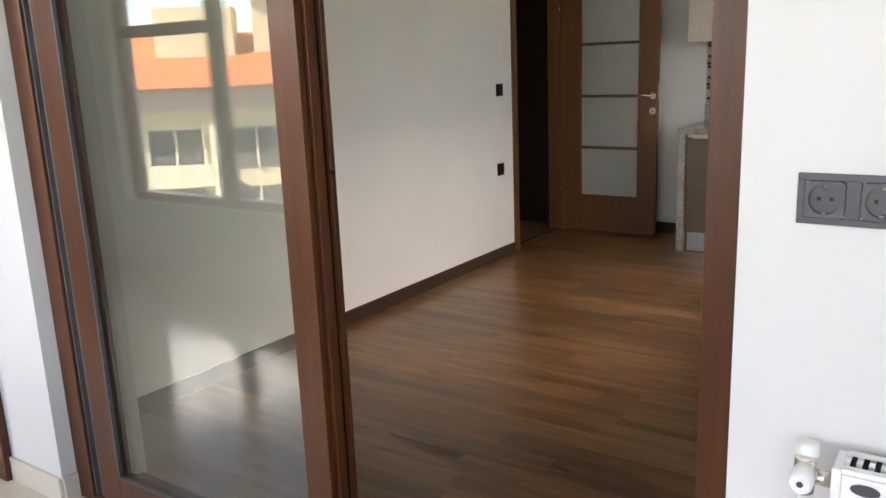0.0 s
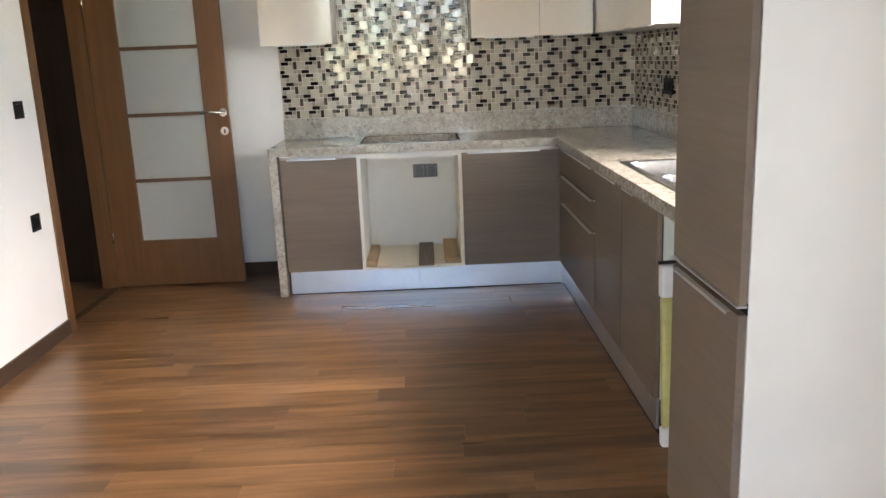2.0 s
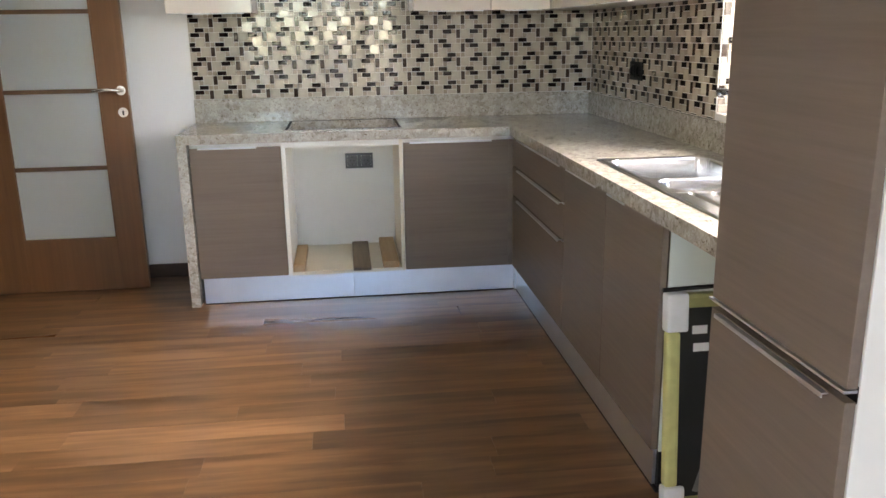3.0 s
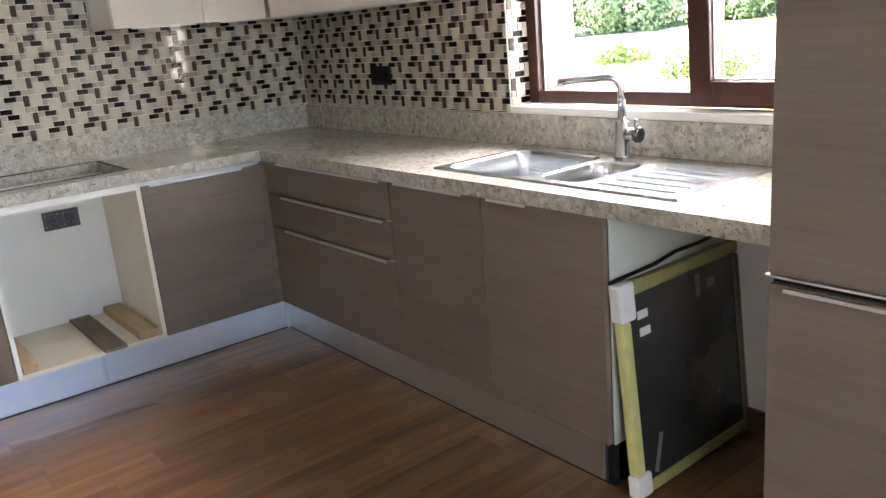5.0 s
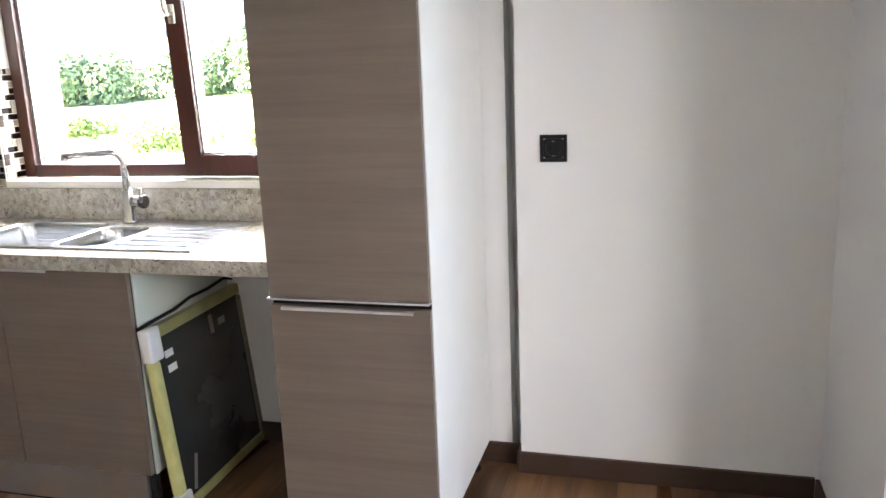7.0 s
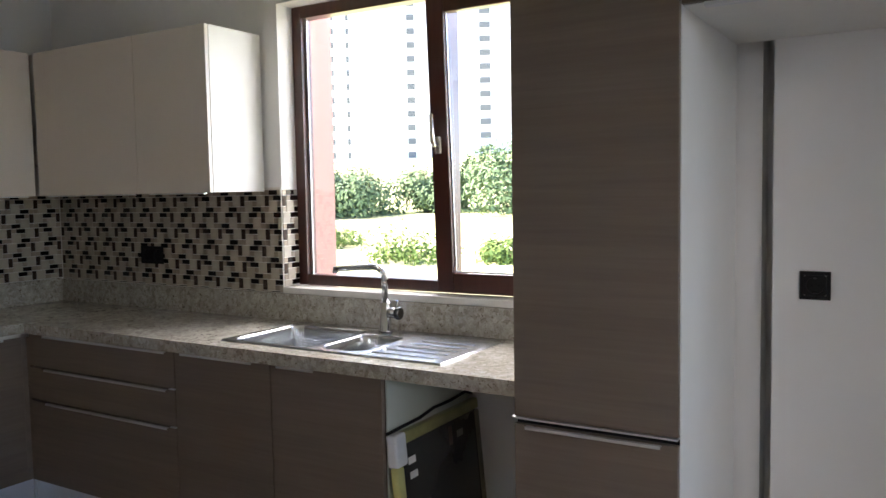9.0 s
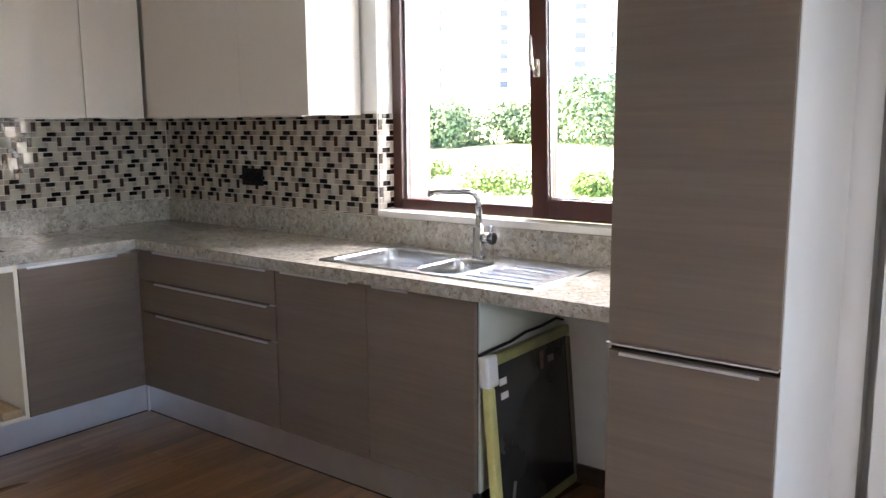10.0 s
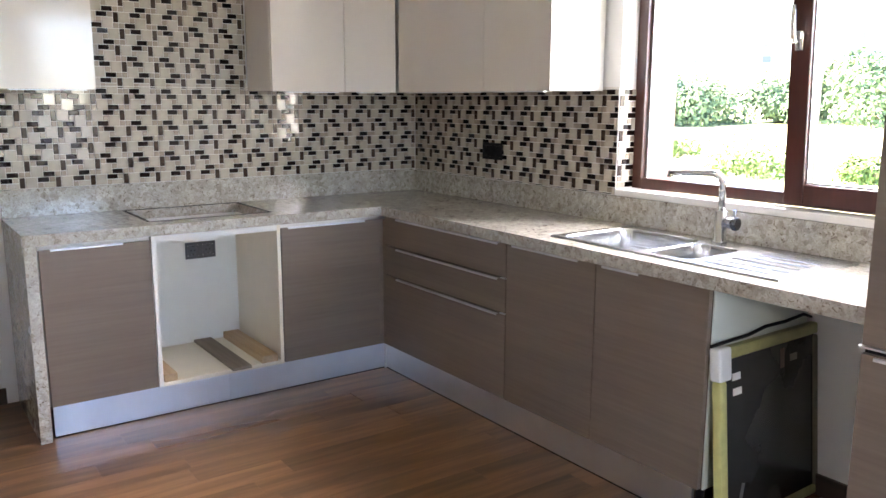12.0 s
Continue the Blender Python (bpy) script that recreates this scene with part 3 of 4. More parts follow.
part("slab", slab((-2.312, HX0, HX1, -0.001), (CTF, HY0, HY1, -0.001)), STONE, wt)
part("slab", slab((CTF, SX0 + 0.02, SX1 - 0.02, -0.001), (-3.2, SY0 + 0.02, SY1 - 0.02, CTF + 0.0005)), STONE, wt)
part("end_panel", boxes((-2.31, -2.262, CTF, -0.001, 0.0, CT0), bevel=0.003), STONE, wt, "stone end panel down to the floor")
part("upstand", boxes((-2.31, -0.021, -0.02, 0.0, CT1, 1.03), bevel=0.002), STONE, wt)
part("upstand", boxes((-0.02, 0.0, -3.2, -0.001, CT1, 1.022), bevel=0.002), STONE, wt)
part("cutout_edge", boxes((HX0 - 0.016, HX0 - 0.002, HY0 - 0.01, HY1 + 0.01, CT1 - 0.001, CT1 + 0.0012), (HX1 + 0.002, HX1 + 0.016, HY0 - 0.01, HY1 + 0.01, CT1 - 0.001, CT1 + 0.0012), (HX0 - 0.002, HX1 + 0.002, HY0 - 0.016, HY0 - 0.002, CT1 - 0.001, CT1 + 0.0012), (HX0 - 0.002, HX1 + 0.002, HY1 + 0.002, HY1 + 0.016, CT1 - 0.001, CT1 + 0.0012)), RUBBER, wt, "black sealing tape round the hob cut-out")


# ---- sink ----
def sink_mesh():
    """A drainer sink: rim, two bowls with rounded corners, and a ribbed drainer."""
    bm = bmesh.new()
    bowls = [(-0.505, -0.118, -2.258, -1.855, 0.185, 0.05), (-0.492, -0.170, -2.478, -2.280, 0.12, 0.06)]

    def depth(x, y):
        z = 0.0
        for x0, x1, y0, y1, d, r in bowls:
            cx, cy, hx, hy = (x0 + x1) / 2, (y0 + y1) / 2, (x1 - x0) / 2, (y1 - y0) / 2
            qx, qy = abs(x - cx) - (hx - r), abs(y - cy) - (hy - r)
            s = math.hypot(max(qx, 0), max(qy, 0)) + min(max(qx, qy), 0) - r
            t = min(1, max(0, -s / 0.013))
            z -= d * t * t * (3 - 2 * t)
        if -2.81 < y < -2.495 and -0.50 < x < -0.13:
            z -= 0.002
            row = int((x + 0.49) / 0.066)
            k = abs((x + 0.49) - (row + 0.5) * 0.066)
            if k < 0.011 and row < 5 and -2.785 < y < -2.505 - 0.012 * row:
                z -= 0.011 * (1 - (k / 0.011) ** 2)
        e = min(x - SX0, SX1 - x, y - SY0, SY1 - y)
        return CT1 + 0.005 + z - (0.005 if e < 0.004 else 0) + (0.002 if 0.004 <= e < 0.016 else 0)
    nx, ny = 118, 252
    grid = [[bm.verts.new((SX0 + (SX1 - SX0) * i / nx, SY0 + (SY1 - SY0) * j / ny, depth(SX0 + (SX1 - SX0) * i / nx, SY0 + (SY1 - SY0) * j / ny))) for j in range(ny + 1)] for i in range(nx + 1)]
    for i in range(nx):
        for j in range(ny):
            q = (grid[i][j], grid[i + 1][j], grid[i + 1][j + 1], grid[i][j + 1])
            zs = [v.co.z for v in q]
            bm.faces.new(q).smooth = max(zs) - min(zs) > 0.0005
    return bm


sink = thing("sink", (-0.31, -2.36, CT1), "stainless steel sink with two bowls and a ribbed drainer", "sink")
part("basin", sink_mesh(), STEEL, sink)
part("overflow", boxes(*[(-0.147, -0.143, -2.115 + k * 0.014, -2.106 + k * 0.014, 0.838, 0.845) for k in range(4)], *[(-0.147, -0.143, -2.115 + k * 0.014, -2.106 + k * 0.014, 0.851, 0.858) for k in range(4)]), BLACK, sink, "dark overflow slots")
for cx, cy, z in ((-0.30, -2.06, 0.721), (-0.33, -2.375, 0.796)):
    db = bmesh.new()
    tube(db, [(cx, cy, z), (cx, cy, z + 0.004), (cx, cy, z + 0.005)], [0.045, 0.045, 0.03], 24)
    part("drain", db, CHROME, sink, "round chrome drain")

TX, TY = -0.096, -2.315
tap = thing("tap", (TX, TY, CT1), "chrome mixer tap with a long straight spout", "tap")
tb = bmesh.new()
tube(tb, [(TX, TY, CT1 + 0.006), (TX, TY, CT1 + 0.012), (TX, TY, CT1 + 0.013), (TX, TY, CT1 + 0.125), (TX, TY, CT1 + 0.13)], [0.029, 0.029, 0.0245, 0.0245, 0.02], 24)
part("body", tb, CHROME, tap)
tb = bmesh.new()
ux, uy = -0.66, 0.75
pts = [(TX, TY, CT1 + 0.125), (TX, TY, CT1 + 0.225)]
for k in range(1, 9):
    a = math.pi / 2 * k / 8
    h = 0.05 * (1 - math.cos(a))
    pts.append((TX + ux * h, TY + uy * h, CT1 + 0.225 + 0.05 * math.sin(a)))
pts += [(TX + ux * 0.12, TY + uy * 0.12, CT1 + 0.274), (TX + ux * 0.21, TY + uy * 0.21, CT1 + 0.271)]
tube(tb, pts, [0.0135] * (len(pts) - 2) + [0.0125, 0.012])
sp = part("spout", tb, CHROME, tap)
tb = bmesh.new()
tube(tb, [(TX + ux * 0.20, TY + uy * 0.20, CT1 + 0.268), (TX + ux * 0.20, TY + uy * 0.20, CT1 + 0.255)], 0.012)
part("aerator", tb, CHROME, sp)
tb = bmesh.new()
tube(tb, [(TX, TY - 0.02, CT1 + 0.085), (TX, TY - 0.055, CT1 + 0.085)], 0.021, 20)
tube(tb, [(TX, TY - 0.05, CT1 + 0.085), (TX - 0.01, TY - 0.065, CT1 + 0.105), (TX - 0.015, TY - 0.07, CT1 + 0.14)], [0.01, 0.008, 0.006])
part("lever", tb, CHROME, tap)
tb = bmesh.new()
tube(tb, [(TX, TY - 0.055, CT1 + 0.085), (TX, TY - 0.062, CT1 + 0.085), (TX, TY - 0.074, CT1 + 0.085), (TX, TY - 0.078, CT1 + 0.085)], [0.022, 0.027, 0.026, 0.02], 20)
part("lever_cap", tb, DARKMETAL, tap, "dark round cap on the lever side")

# ---- wall cabinets ----
UZ0, UZ1, UF = 1.49, 2.205, -0.32


def wall_unit(base, label, body, doors, axis, side_mat=GLOSS):
    u = thing("wall_cabinet", base, label, "cabinet", "wall cabinets")
    part("body", boxes(body, bevel=0.0015), side_mat, u)
    for a, b4 in doors:
        if axis == "x":
            d = part("door", boxes((a + 0.0015, b4 - 0.0015, UF - 0.02, UF - 0.001, UZ0, UZ1), bevel=0.002), GLOSS, u)
            part("handle", boxes((a + 0.08, b4 - 0.04, UF - 0.024, UF - 0.001, UZ0 - 0.005, UZ0 - 0.001), bevel=0.0008), ALU, d, "thin aluminium pull under the door")
        else:
            d = part("door", boxes((UF - 0.02, UF - 0.001, a + 0.0015, b4 - 0.0015, UZ0, UZ1), bevel=0.002), GLOSS, u)
            part("handle", boxes((UF - 0.024, UF - 0.001, a + 0.04, b4 - 0.08, UZ0 - 0.005, UZ0 - 0.001), bevel=0.0008), ALUY, d, "thin aluminium pull under the door")
    return u


wall_unit((-2.10, -0.17, UZ0), "glossy cream wall cabinet beside the tiled hood space", (-2.354, -1.923, UF, -0.012, UZ0 + 0.002, UZ1), [(-2.354, -1.923)], "x")
wall_unit((-0.72, -0.17, UZ0), "glossy cream two-door wall cabinet running into the corner", (-1.085, -0.342, UF, -0.012, UZ0 + 0.002, UZ1), [(-1.085, -0.67), (-0.67, -0.350)], "x")
wall_unit((-0.17, -1.0, UZ0), "glossy cream wall cabinet beside the window", (UF, -0.012, -1.585, -0.012, UZ0 + 0.002, UZ1), [(-1.585, -1.115), (-1.115, -0.354)], "y", BOARD)

# ---- tall cabinet and bridge ----
TY0, TY1, TF = -3.68, -3.205, -0.713
tall = thing("tall_cabinet", (-0.32, (TY0 + TY1) / 2, 0), "tall grey-brown wood-grain cabinet with white sides", "cabinet")
part("body", boxes((TF + 0.021, -0.03, TY0, TY1, 0.10, 2.40), bevel=0.0015), BOARD, tall)
d = part("door", boxes((TF, TF + 0.019, TY0 + 0.002, TY1 - 0.002, 0.095, 0.801), bevel=0.0015), GREYWOOD, tall)
part("handle", lip(bmesh.new(), "y", TY0 + 0.045, TY1 - 0.04, 0.7995, TF), ALUY, d, "brushed aluminium edge pull")
part("handle_groove", boxes((TF - 0.004, TF + 0.019, TY0 + 0.002, TY1 + 0.006, 0.8165, 0.8215)), ALUY, tall, "thin metal strip in the gap between doors")
# black strip paints the shade of the door gap over the white body
part("gap_shade", boxes((TF + 0.0195, TF + 0.0208, TY0 + 0.002, TY1 - 0.002, 0.798, 0.827)), RUBBER, tall, "black strip painting the shade in the gap between the doors")
part("door", boxes((TF, TF + 0.019, TY0 + 0.002, TY1 - 0.002, 0.824, 2.40), bevel=0.0015), GREYWOOD, tall)
part("plinth", boxes((TF + 0.03, TF + 0.046, TY0 - 0.012, TY1 - 0.02, 0.0, 0.098), bevel=0.001), ALUY, tall, "brushed aluminium plinth")
for y in (TY0 + 0.05, TY1 - 0.05):
    for x in (-0.50, -0.08):
        b5 = bmesh.new()
        tube(b5, [(x, y, 0), (x, y, 0.01), (x, y, 0.012), (x, y, 0.10)], [0.024, 0.024, 0.015, 0.015])
        part("foot", b5, BLACK, tall, "black plastic foot")
bridge = thing("bridge_cabinet", (-0.32, -4.24, 1.93), "grey-brown wall cabinet over the empty fridge space", "cabinet")
part("body", boxes((TF + 0.021, -0.05, YS + 0.002, TY0 - 0.002, 1.93, 2.40)), BOARD, bridge)
d = part("door", boxes((TF, TF + 0.019, YS + 0.004, TY0 - 0.003, 1.932, 2.40), bevel=0.0015), GREYWOOD, bridge)
part("handle", boxes((TF - 0.006, TF + 0.02, YS + 0.03, TY0 - 0.06, 1.918, 1.929), bevel=0.001), ALUY, d, "brushed aluminium edge pull")


# ---- sockets and switches ----
def dish(cx, s, seg=32):
    """A square insert with a round recess."""
    bm = bmesh.new()
    rows = []
    for k in range(seg):
        a = 2 * math.pi * (k + 0.5) / seg
        c, q = math.cos(a), math.sin(a)
        m = s / max(abs(c), abs(q))
        r = s * 0.82
        rows.append([bm.verts.new((cx + f * c, y, f * q)) for f, y in ((m, -0.001), (m, -0.0105), (r, -0.0105), (r * 0.97, -0.0025), (r * 0.3, -0.0025))])
    for p, q in zip(rows, rows[1:] + rows[:1]):
        for i in range(4):
            bm.faces.new((p[i], q[i], q[i + 1], p[i + 1]))
    bm.faces.new([r[4] for r in rows])
    return bm


def plate(name, centre, normal, w, h, material, label, kind="socket", gangs=1):
    """A wall plate with its insert; normal is the way it faces."""
    t = new(name)
    yaw = {"-x": -90, "+x": 90, "-y": 0, "+y": 180}[normal]
    t.matrix_basis = pose(*centre, 0, 0, yaw)
    tagged(t, label, kind)
    gw = w / gangs
    s = min(gw, h) * 0.36
    cs = [-w / 2 + gw * (g + 0.5) for g in range(gangs)]
    xs5 = [-w / 2] + [v for c in cs for v in (c - s - 0.0006, c + s + 0.0006)] + [w / 2]
    part("frame_plate", boxes((-w / 2, w / 2, -0.009, 0, s + 0.0006, h / 2), (-w / 2, w / 2, -0.009, 0, -h / 2, -s - 0.0006), *[(a, b, -0.009, 0, -s - 0.0006, s + 0.0006) for a, b in zip(xs5[::2], xs5[1::2])], bevel=0.0012), material, t, local=True)
    for cx in cs:
        if kind == "socket":
            d = part("insert", dish(cx, s), material, t, "round recessed socket insert", local=True)
            part("pin_holes", boxes((cx - s * 0.42, cx - s * 0.22, -0.0032, -0.0026, -s * 0.1, s * 0.1), (cx + s * 0.22, cx + s * 0.42, -0.0032, -0.0026, -s * 0.1, s * 0.1)), RUBBER, d, local=True)
            for e0, e1 in ((0.66, 0.8), (-0.8, -0.66)):
                part("earth_clip", boxes((cx - s * 0.14, cx + s * 0.14, -0.011, -0.003, s * e0, s * e1)), DARKMETAL, d, "dark metal earth clip", local=True)
        else:
            part("insert", boxes((cx - s, cx + s, -0.0105, -0.001, -s, s), bevel=0.0012), material, t, local=True)
            part("rocker", boxes((cx - s * 0.92, cx + s * 0.92, -0.014, -0.0105, -s * 0.92, s * 0.92), bevel=0.002), material, t, local=True)
    return t


plate("socket", (-0.06, -3.925, 1.165), "-x", 0.088, 0.088, BLACK, "black single socket on the white wall")
plate("socket", (-0.012, -0.79, 1.178), "-x", 0.165, 0.09, BLACK, "black double socket on the mosaic tiles", gangs=2)
plate("socket", (-1.398, -0.045, 0.663), "-y", 0.16, 0.088, ANTHRA, "anthracite double socket at the back of the oven gap", gangs=2)
plate("light_switch", (XL, -1.315, 1.213), "+x", 0.082, 0.085, BLACK, "black light switch on the white wall", "switch")
plate("socket", (XL, -1.32, 0.652), "+x", 0.082, 0.085, BLACK, "black single socket low on the white wall")
plate("socket", (-0.616, YOR, 1.199), "-y", 0.162, 0.081, ANTHRA, "anthracite double socket on the white wall", gangs=2)

# ---- packaged panel in the dishwasher gap ----
pk = new("packaged_panel")
PW, PHT, PT = 0.60, 0.648, 0.035
pk.matrix_basis = pose(-0.592, -2.722, 0.004, -5.2, 0, 1.0)
tagged(pk, "dark film-wrapped oven panel with yellow edge strips, leaning", "package")
YELLOW = plain("yellow_foam", (0.62, 0.60, 0.25), 0.55, 0, 0.15, 25.0)
YELLOWF = plain("film_covered_foam", (0.40, 0.39, 0.17), 0.3, 0, 0.25, 14.0)
FOAM = plain("white_foam", (0.78, 0.79, 0.80), 0.6, 0, 0.05)
FILM = plain("film_wrapped_black", (0.036, 0.036, 0.034), 0.24, 0, 0.25, 5.0)
part("panel", boxes((0.02, PW - 0.02, -PT + 0.008, -0.008, 0.02, PHT - 0.02), bevel=0.006), FILM, pk, "black film-wrapped front", local=True)
part("edge_strip", boxes((0, 0.04, -PT, 0, 0.07, PHT - 0.11), bevel=0.01), YELLOW, pk, "yellow foam edge strip", local=True)
part("edge_strip", boxes((0.06, PW, -PT, 0, PHT - 0.042, PHT), bevel=0.01), YELLOWF, pk, "yellow foam edge strip", local=True)
part("edge_strip", boxes((0.06, PW, -PT, 0, 0, 0.035), bevel=0.008), YELLOWF, pk, "yellow foam edge strip", local=True)
part("edge_strip", boxes((PW - 0.03, PW, -PT, 0, 0.031, PHT - 0.046), bevel=0.008), plain("dull_brown_film", (0.16, 0.14, 0.10), 0.3), pk, "dull wrapped edge", local=True)
part("corner_guard", boxes((-0.004, 0.062, -PT - 0.004, 0.004, PHT - 0.11, PHT + 0.004), bevel=0.01), FOAM, pk, "white foam corner guard", local=True)
part("corner_guard", boxes((-0.004, 0.062, -PT - 0.004, 0.004, -0.001, 0.07), bevel=0.01), FOAM, pk, "white foam corner guard", local=True)
cb = bmesh.new()
tube(cb, [(-0.004, -0.006, PHT + 0.009), (0.09, -0.008, PHT + 0.012), (0.20, -0.008, PHT + 0.014), (0.30, -0.010, PHT + 0.028), (0.42, -0.010, PHT + 0.026), (0.54, -0.010, PHT + 0.034), (PW + 0.012, -0.010, PHT + 0.010), (PW + 0.010, -0.010, PHT - 0.16), (PW + 0.006, -0.010, 0.16)], 0.0062, 8)
part("strap", cb, BLACK, pk, "thin black packing strap", local=True)
tb = boxes((-0.009, 0.009, -0.0006, 0.0006, -0.06, 0.06))
bmesh.ops.transform(tb, matrix=pose(0.115, -PT + 0.0075, 0.105, 0, 18, 0), verts=tb.verts)
part("tape", tb, plain("dusty_tape", (0.17, 0.17, 0.16), 0.35, 0, 0.2), pk, "greyish strip of packing tape", local=True)
# the next two strips paint reflections in the film
part("tape", boxes((0.36, 0.385, -PT + 0.0065, -PT + 0.0078, PHT - 0.13, PHT - 0.06)), plain("reddish_film_reflection", (0.16, 0.10, 0.08), 0.4, 0, 0.2), pk, "dull reddish strip painting a reflection in the film", local=True)
part("tape", boxes((0.42, 0.465, -PT + 0.0065, -PT + 0.0078, PHT - 0.115, PHT - 0.09)), plain("grey_film_reflection", (0.20, 0.20, 0.17), 0.4, 0, 0.2), pk, "grey strip painting a reflection in the film", local=True)
part("sticker", boxes((0.076, 0.120, -PT + 0.005, -PT + 0.0085, PHT - 0.118, PHT - 0.094)), WHITEPL, pk, "white sticker with unreadable print", local=True)
part("sticker", boxes((0.080, 0.126, -PT + 0.005, -PT + 0.0085, PHT - 0.170, PHT - 0.146)), WHITEPL, pk, "white sticker with unreadable print", local=True)

# ---- radiator in the sun room ----
rad = thing("radiator", (0.0, YOR, BZ), "white panel radiator with a thermostatic valve", "radiator")
part("panel", boxes((-0.60, 0.45, YOR - 0.107, YOR - 0.090, 0.18, 0.8195), bevel=0.005), WHITEPL, rad)
part("side_cover", boxes((-0.615, -0.60, YOR - 0.105, YOR - 0.03, 0.18, 0.825), bevel=0.004), WHITEPL, rad)
part("top_grille", boxes(*[(-0.60, 0.45, YOR - 0.105 + k * 0.028, YOR - 0.09 + k * 0.028, 0.82, 0.828) for k in range(3)], *[(-0.59 + k * 0.035, -0.568 + k * 0.035, YOR - 0.1, YOR - 0.033, 0.813, 0.8205) for k in range(29)]), WHITEPL, rad)
part("slots", boxes(*[(-0.592 + k * 0.017, -0.584 + k * 0.017, YOR - 0.088, YOR - 0.055, 0.8205, 0.8288) for k in range(60)]), RUBBER, rad, "dark air slots in the top")
bb = bmesh.new()
tube(bb, [(0, 0, 0), (0, -0.0018, 0)], 0.021, 28)
for v in bb.verts:
    v.co = Vector((v.co.x - 0.566, v.co.y + YOR - 0.1068, v.co.z * 0.45 + 0.801))
part("badge", bb, ANTHRA, rad, "small dark oval maker's badge")
vb = bmesh.new()
tube(vb, [(-0.615, YOR - 0.06, 0.782), (-0.66, YOR - 0.06, 0.782)], 0.013)
tube(vb, [(-0.66, YOR - 0.06, 0.752), (-0.66, YOR - 0.06, 0.812)], 0.017)
part("valve_body", vb, NICKEL, rad)
vb = bmesh.new()
tube(vb, [(-0.657, YOR - 0.06, 0.794), (-0.657, YOR - 0.075, 0.794), (-0.656, YOR - 0.080, 0.795), (-0.655, YOR - 0.122, 0.796), (-0.655, YOR - 0.126, 0.796)], [0.012, 0.014, 0.018, 0.0185, 0.014], 18)
part("thermostat_head", vb, WHITEPL, rad)
vb = bmesh.new()
tube(vb, [(-0.66, YOR - 0.05, 0.806), (-0.66, YOR - 0.045, 0.812), (-0.66, YOR - 0.04, 0.832)], [0.015, 0.019, 0.017], 16)
part("valve_cap", vb, WHITEPL, rad)
vb = bmesh.new()
tube(vb, [(-0.66, YOR - 0.06, 0.752), (-0.66, YOR - 0.06, BZ)], 0.009)
part("pipe", vb, WHITEPL, rad)
vb = bmesh.new()
tube(vb, [(-0.655, YOR - 0.126, 0.796), (-0.655, YOR - 0.1274, 0.796)], 0.005, 12)
part("dial_mark", vb, ANTHRA, rad, "small dark mark on the thermostat head")

rad.location.x += 0.010
rad.location.z -= 0.030

# skirting and neighbouring door of the sun room
TSK = plain("tile_skirting_beige", (0.72, 0.66, 0.57), 0.2, 0, 0.08, 9.0)
structure("baseboard_sun_room", boxes((-3.10, DX0 - 0.001, YO - 0.012, YO, BZ - 0.01, BZ + 0.085), (DX1 + 0.001, SUN_X1, YOR - 0.012, YOR, BZ - 0.01, BZ + 0.085), bevel=0.002), TSK, "beige tile skirting", "baseboard")
structure("baseboard_reveal", boxes((DX0 - 0.0005, DX0 + 0.011, YO, -5.041, BZ - 0.01, BZ + 0.085), bevel=0.002), TSK, "beige tile skirting in the door reveal", "baseboard")
structure("door_frame_sun_room", boxes((-3.20, -3.101, YO - 0.03, YO, BZ - 0.01, 2.2), bevel=0.004), REDWOOD, "red-brown frame of the next door", "trim")

# sun room windows
for k, (a, b7) in enumerate(SW):
    w2 = thing("window_%d" % (k + 2), ((a + b7) / 2, SUN_Y - 0.1, SZ0), "dark-framed sun room window", "window", kind="structure")
    mid = (a + b7) / 2
    part("window_frame", boxes((a, a + 0.06, SUN_Y - 0.14, SUN_Y - 0.07, SZ0, SZ1), (b7 - 0.06, b7, SUN_Y - 0.14, SUN_Y - 0.07, SZ0, SZ1), (mid - 0.05, mid + 0.05, SUN_Y - 0.14, SUN_Y - 0.07, SZ0 + 0.06, SZ1 - 0.06), (a + 0.06, b7 - 0.06, SUN_Y - 0.14, SUN_Y - 0.07, SZ0, SZ0 + 0.06), (a + 0.06, b7 - 0.06, SUN_Y - 0.14, SUN_Y - 0.07, SZ1 - 0.06, SZ1), (a + 0.06, mid - 0.05, SUN_Y - 0.13, SUN_Y - 0.08, 1.66, 1.74), bevel=0.004), WINWOOD, w2)
    for q0, q1 in ((a + 0.06, mid - 0.05), (mid + 0.05, b7 - 0.06)):
        p = part("pane", boxes((q0, q1, SUN_Y - 0.108, SUN_Y - 0.102, SZ0 + 0.06, SZ1 - 0.06)), GLASS, w2)
        p.visible_shadow = False

# ---- outdoors ----
def ground_height(x, y):
    hill = min(1.0, max(0.0, (y + 30) / 16))
    return -8.0 + hill * (slope_height(x) + 8.0)


def slope_height(x):
    if x < 12:
        return -8.0 + (6.0 * max(0, (x - 1) / 11) if x > 1 else 0)
    if x < 45:
        return -2.0 + 2.2 * (x - 12) / 33
    if x < 70:
        return 0.2 + (x - 45) / 25
    return 1.2 + min(14.0, (x - 70) * 0.09)


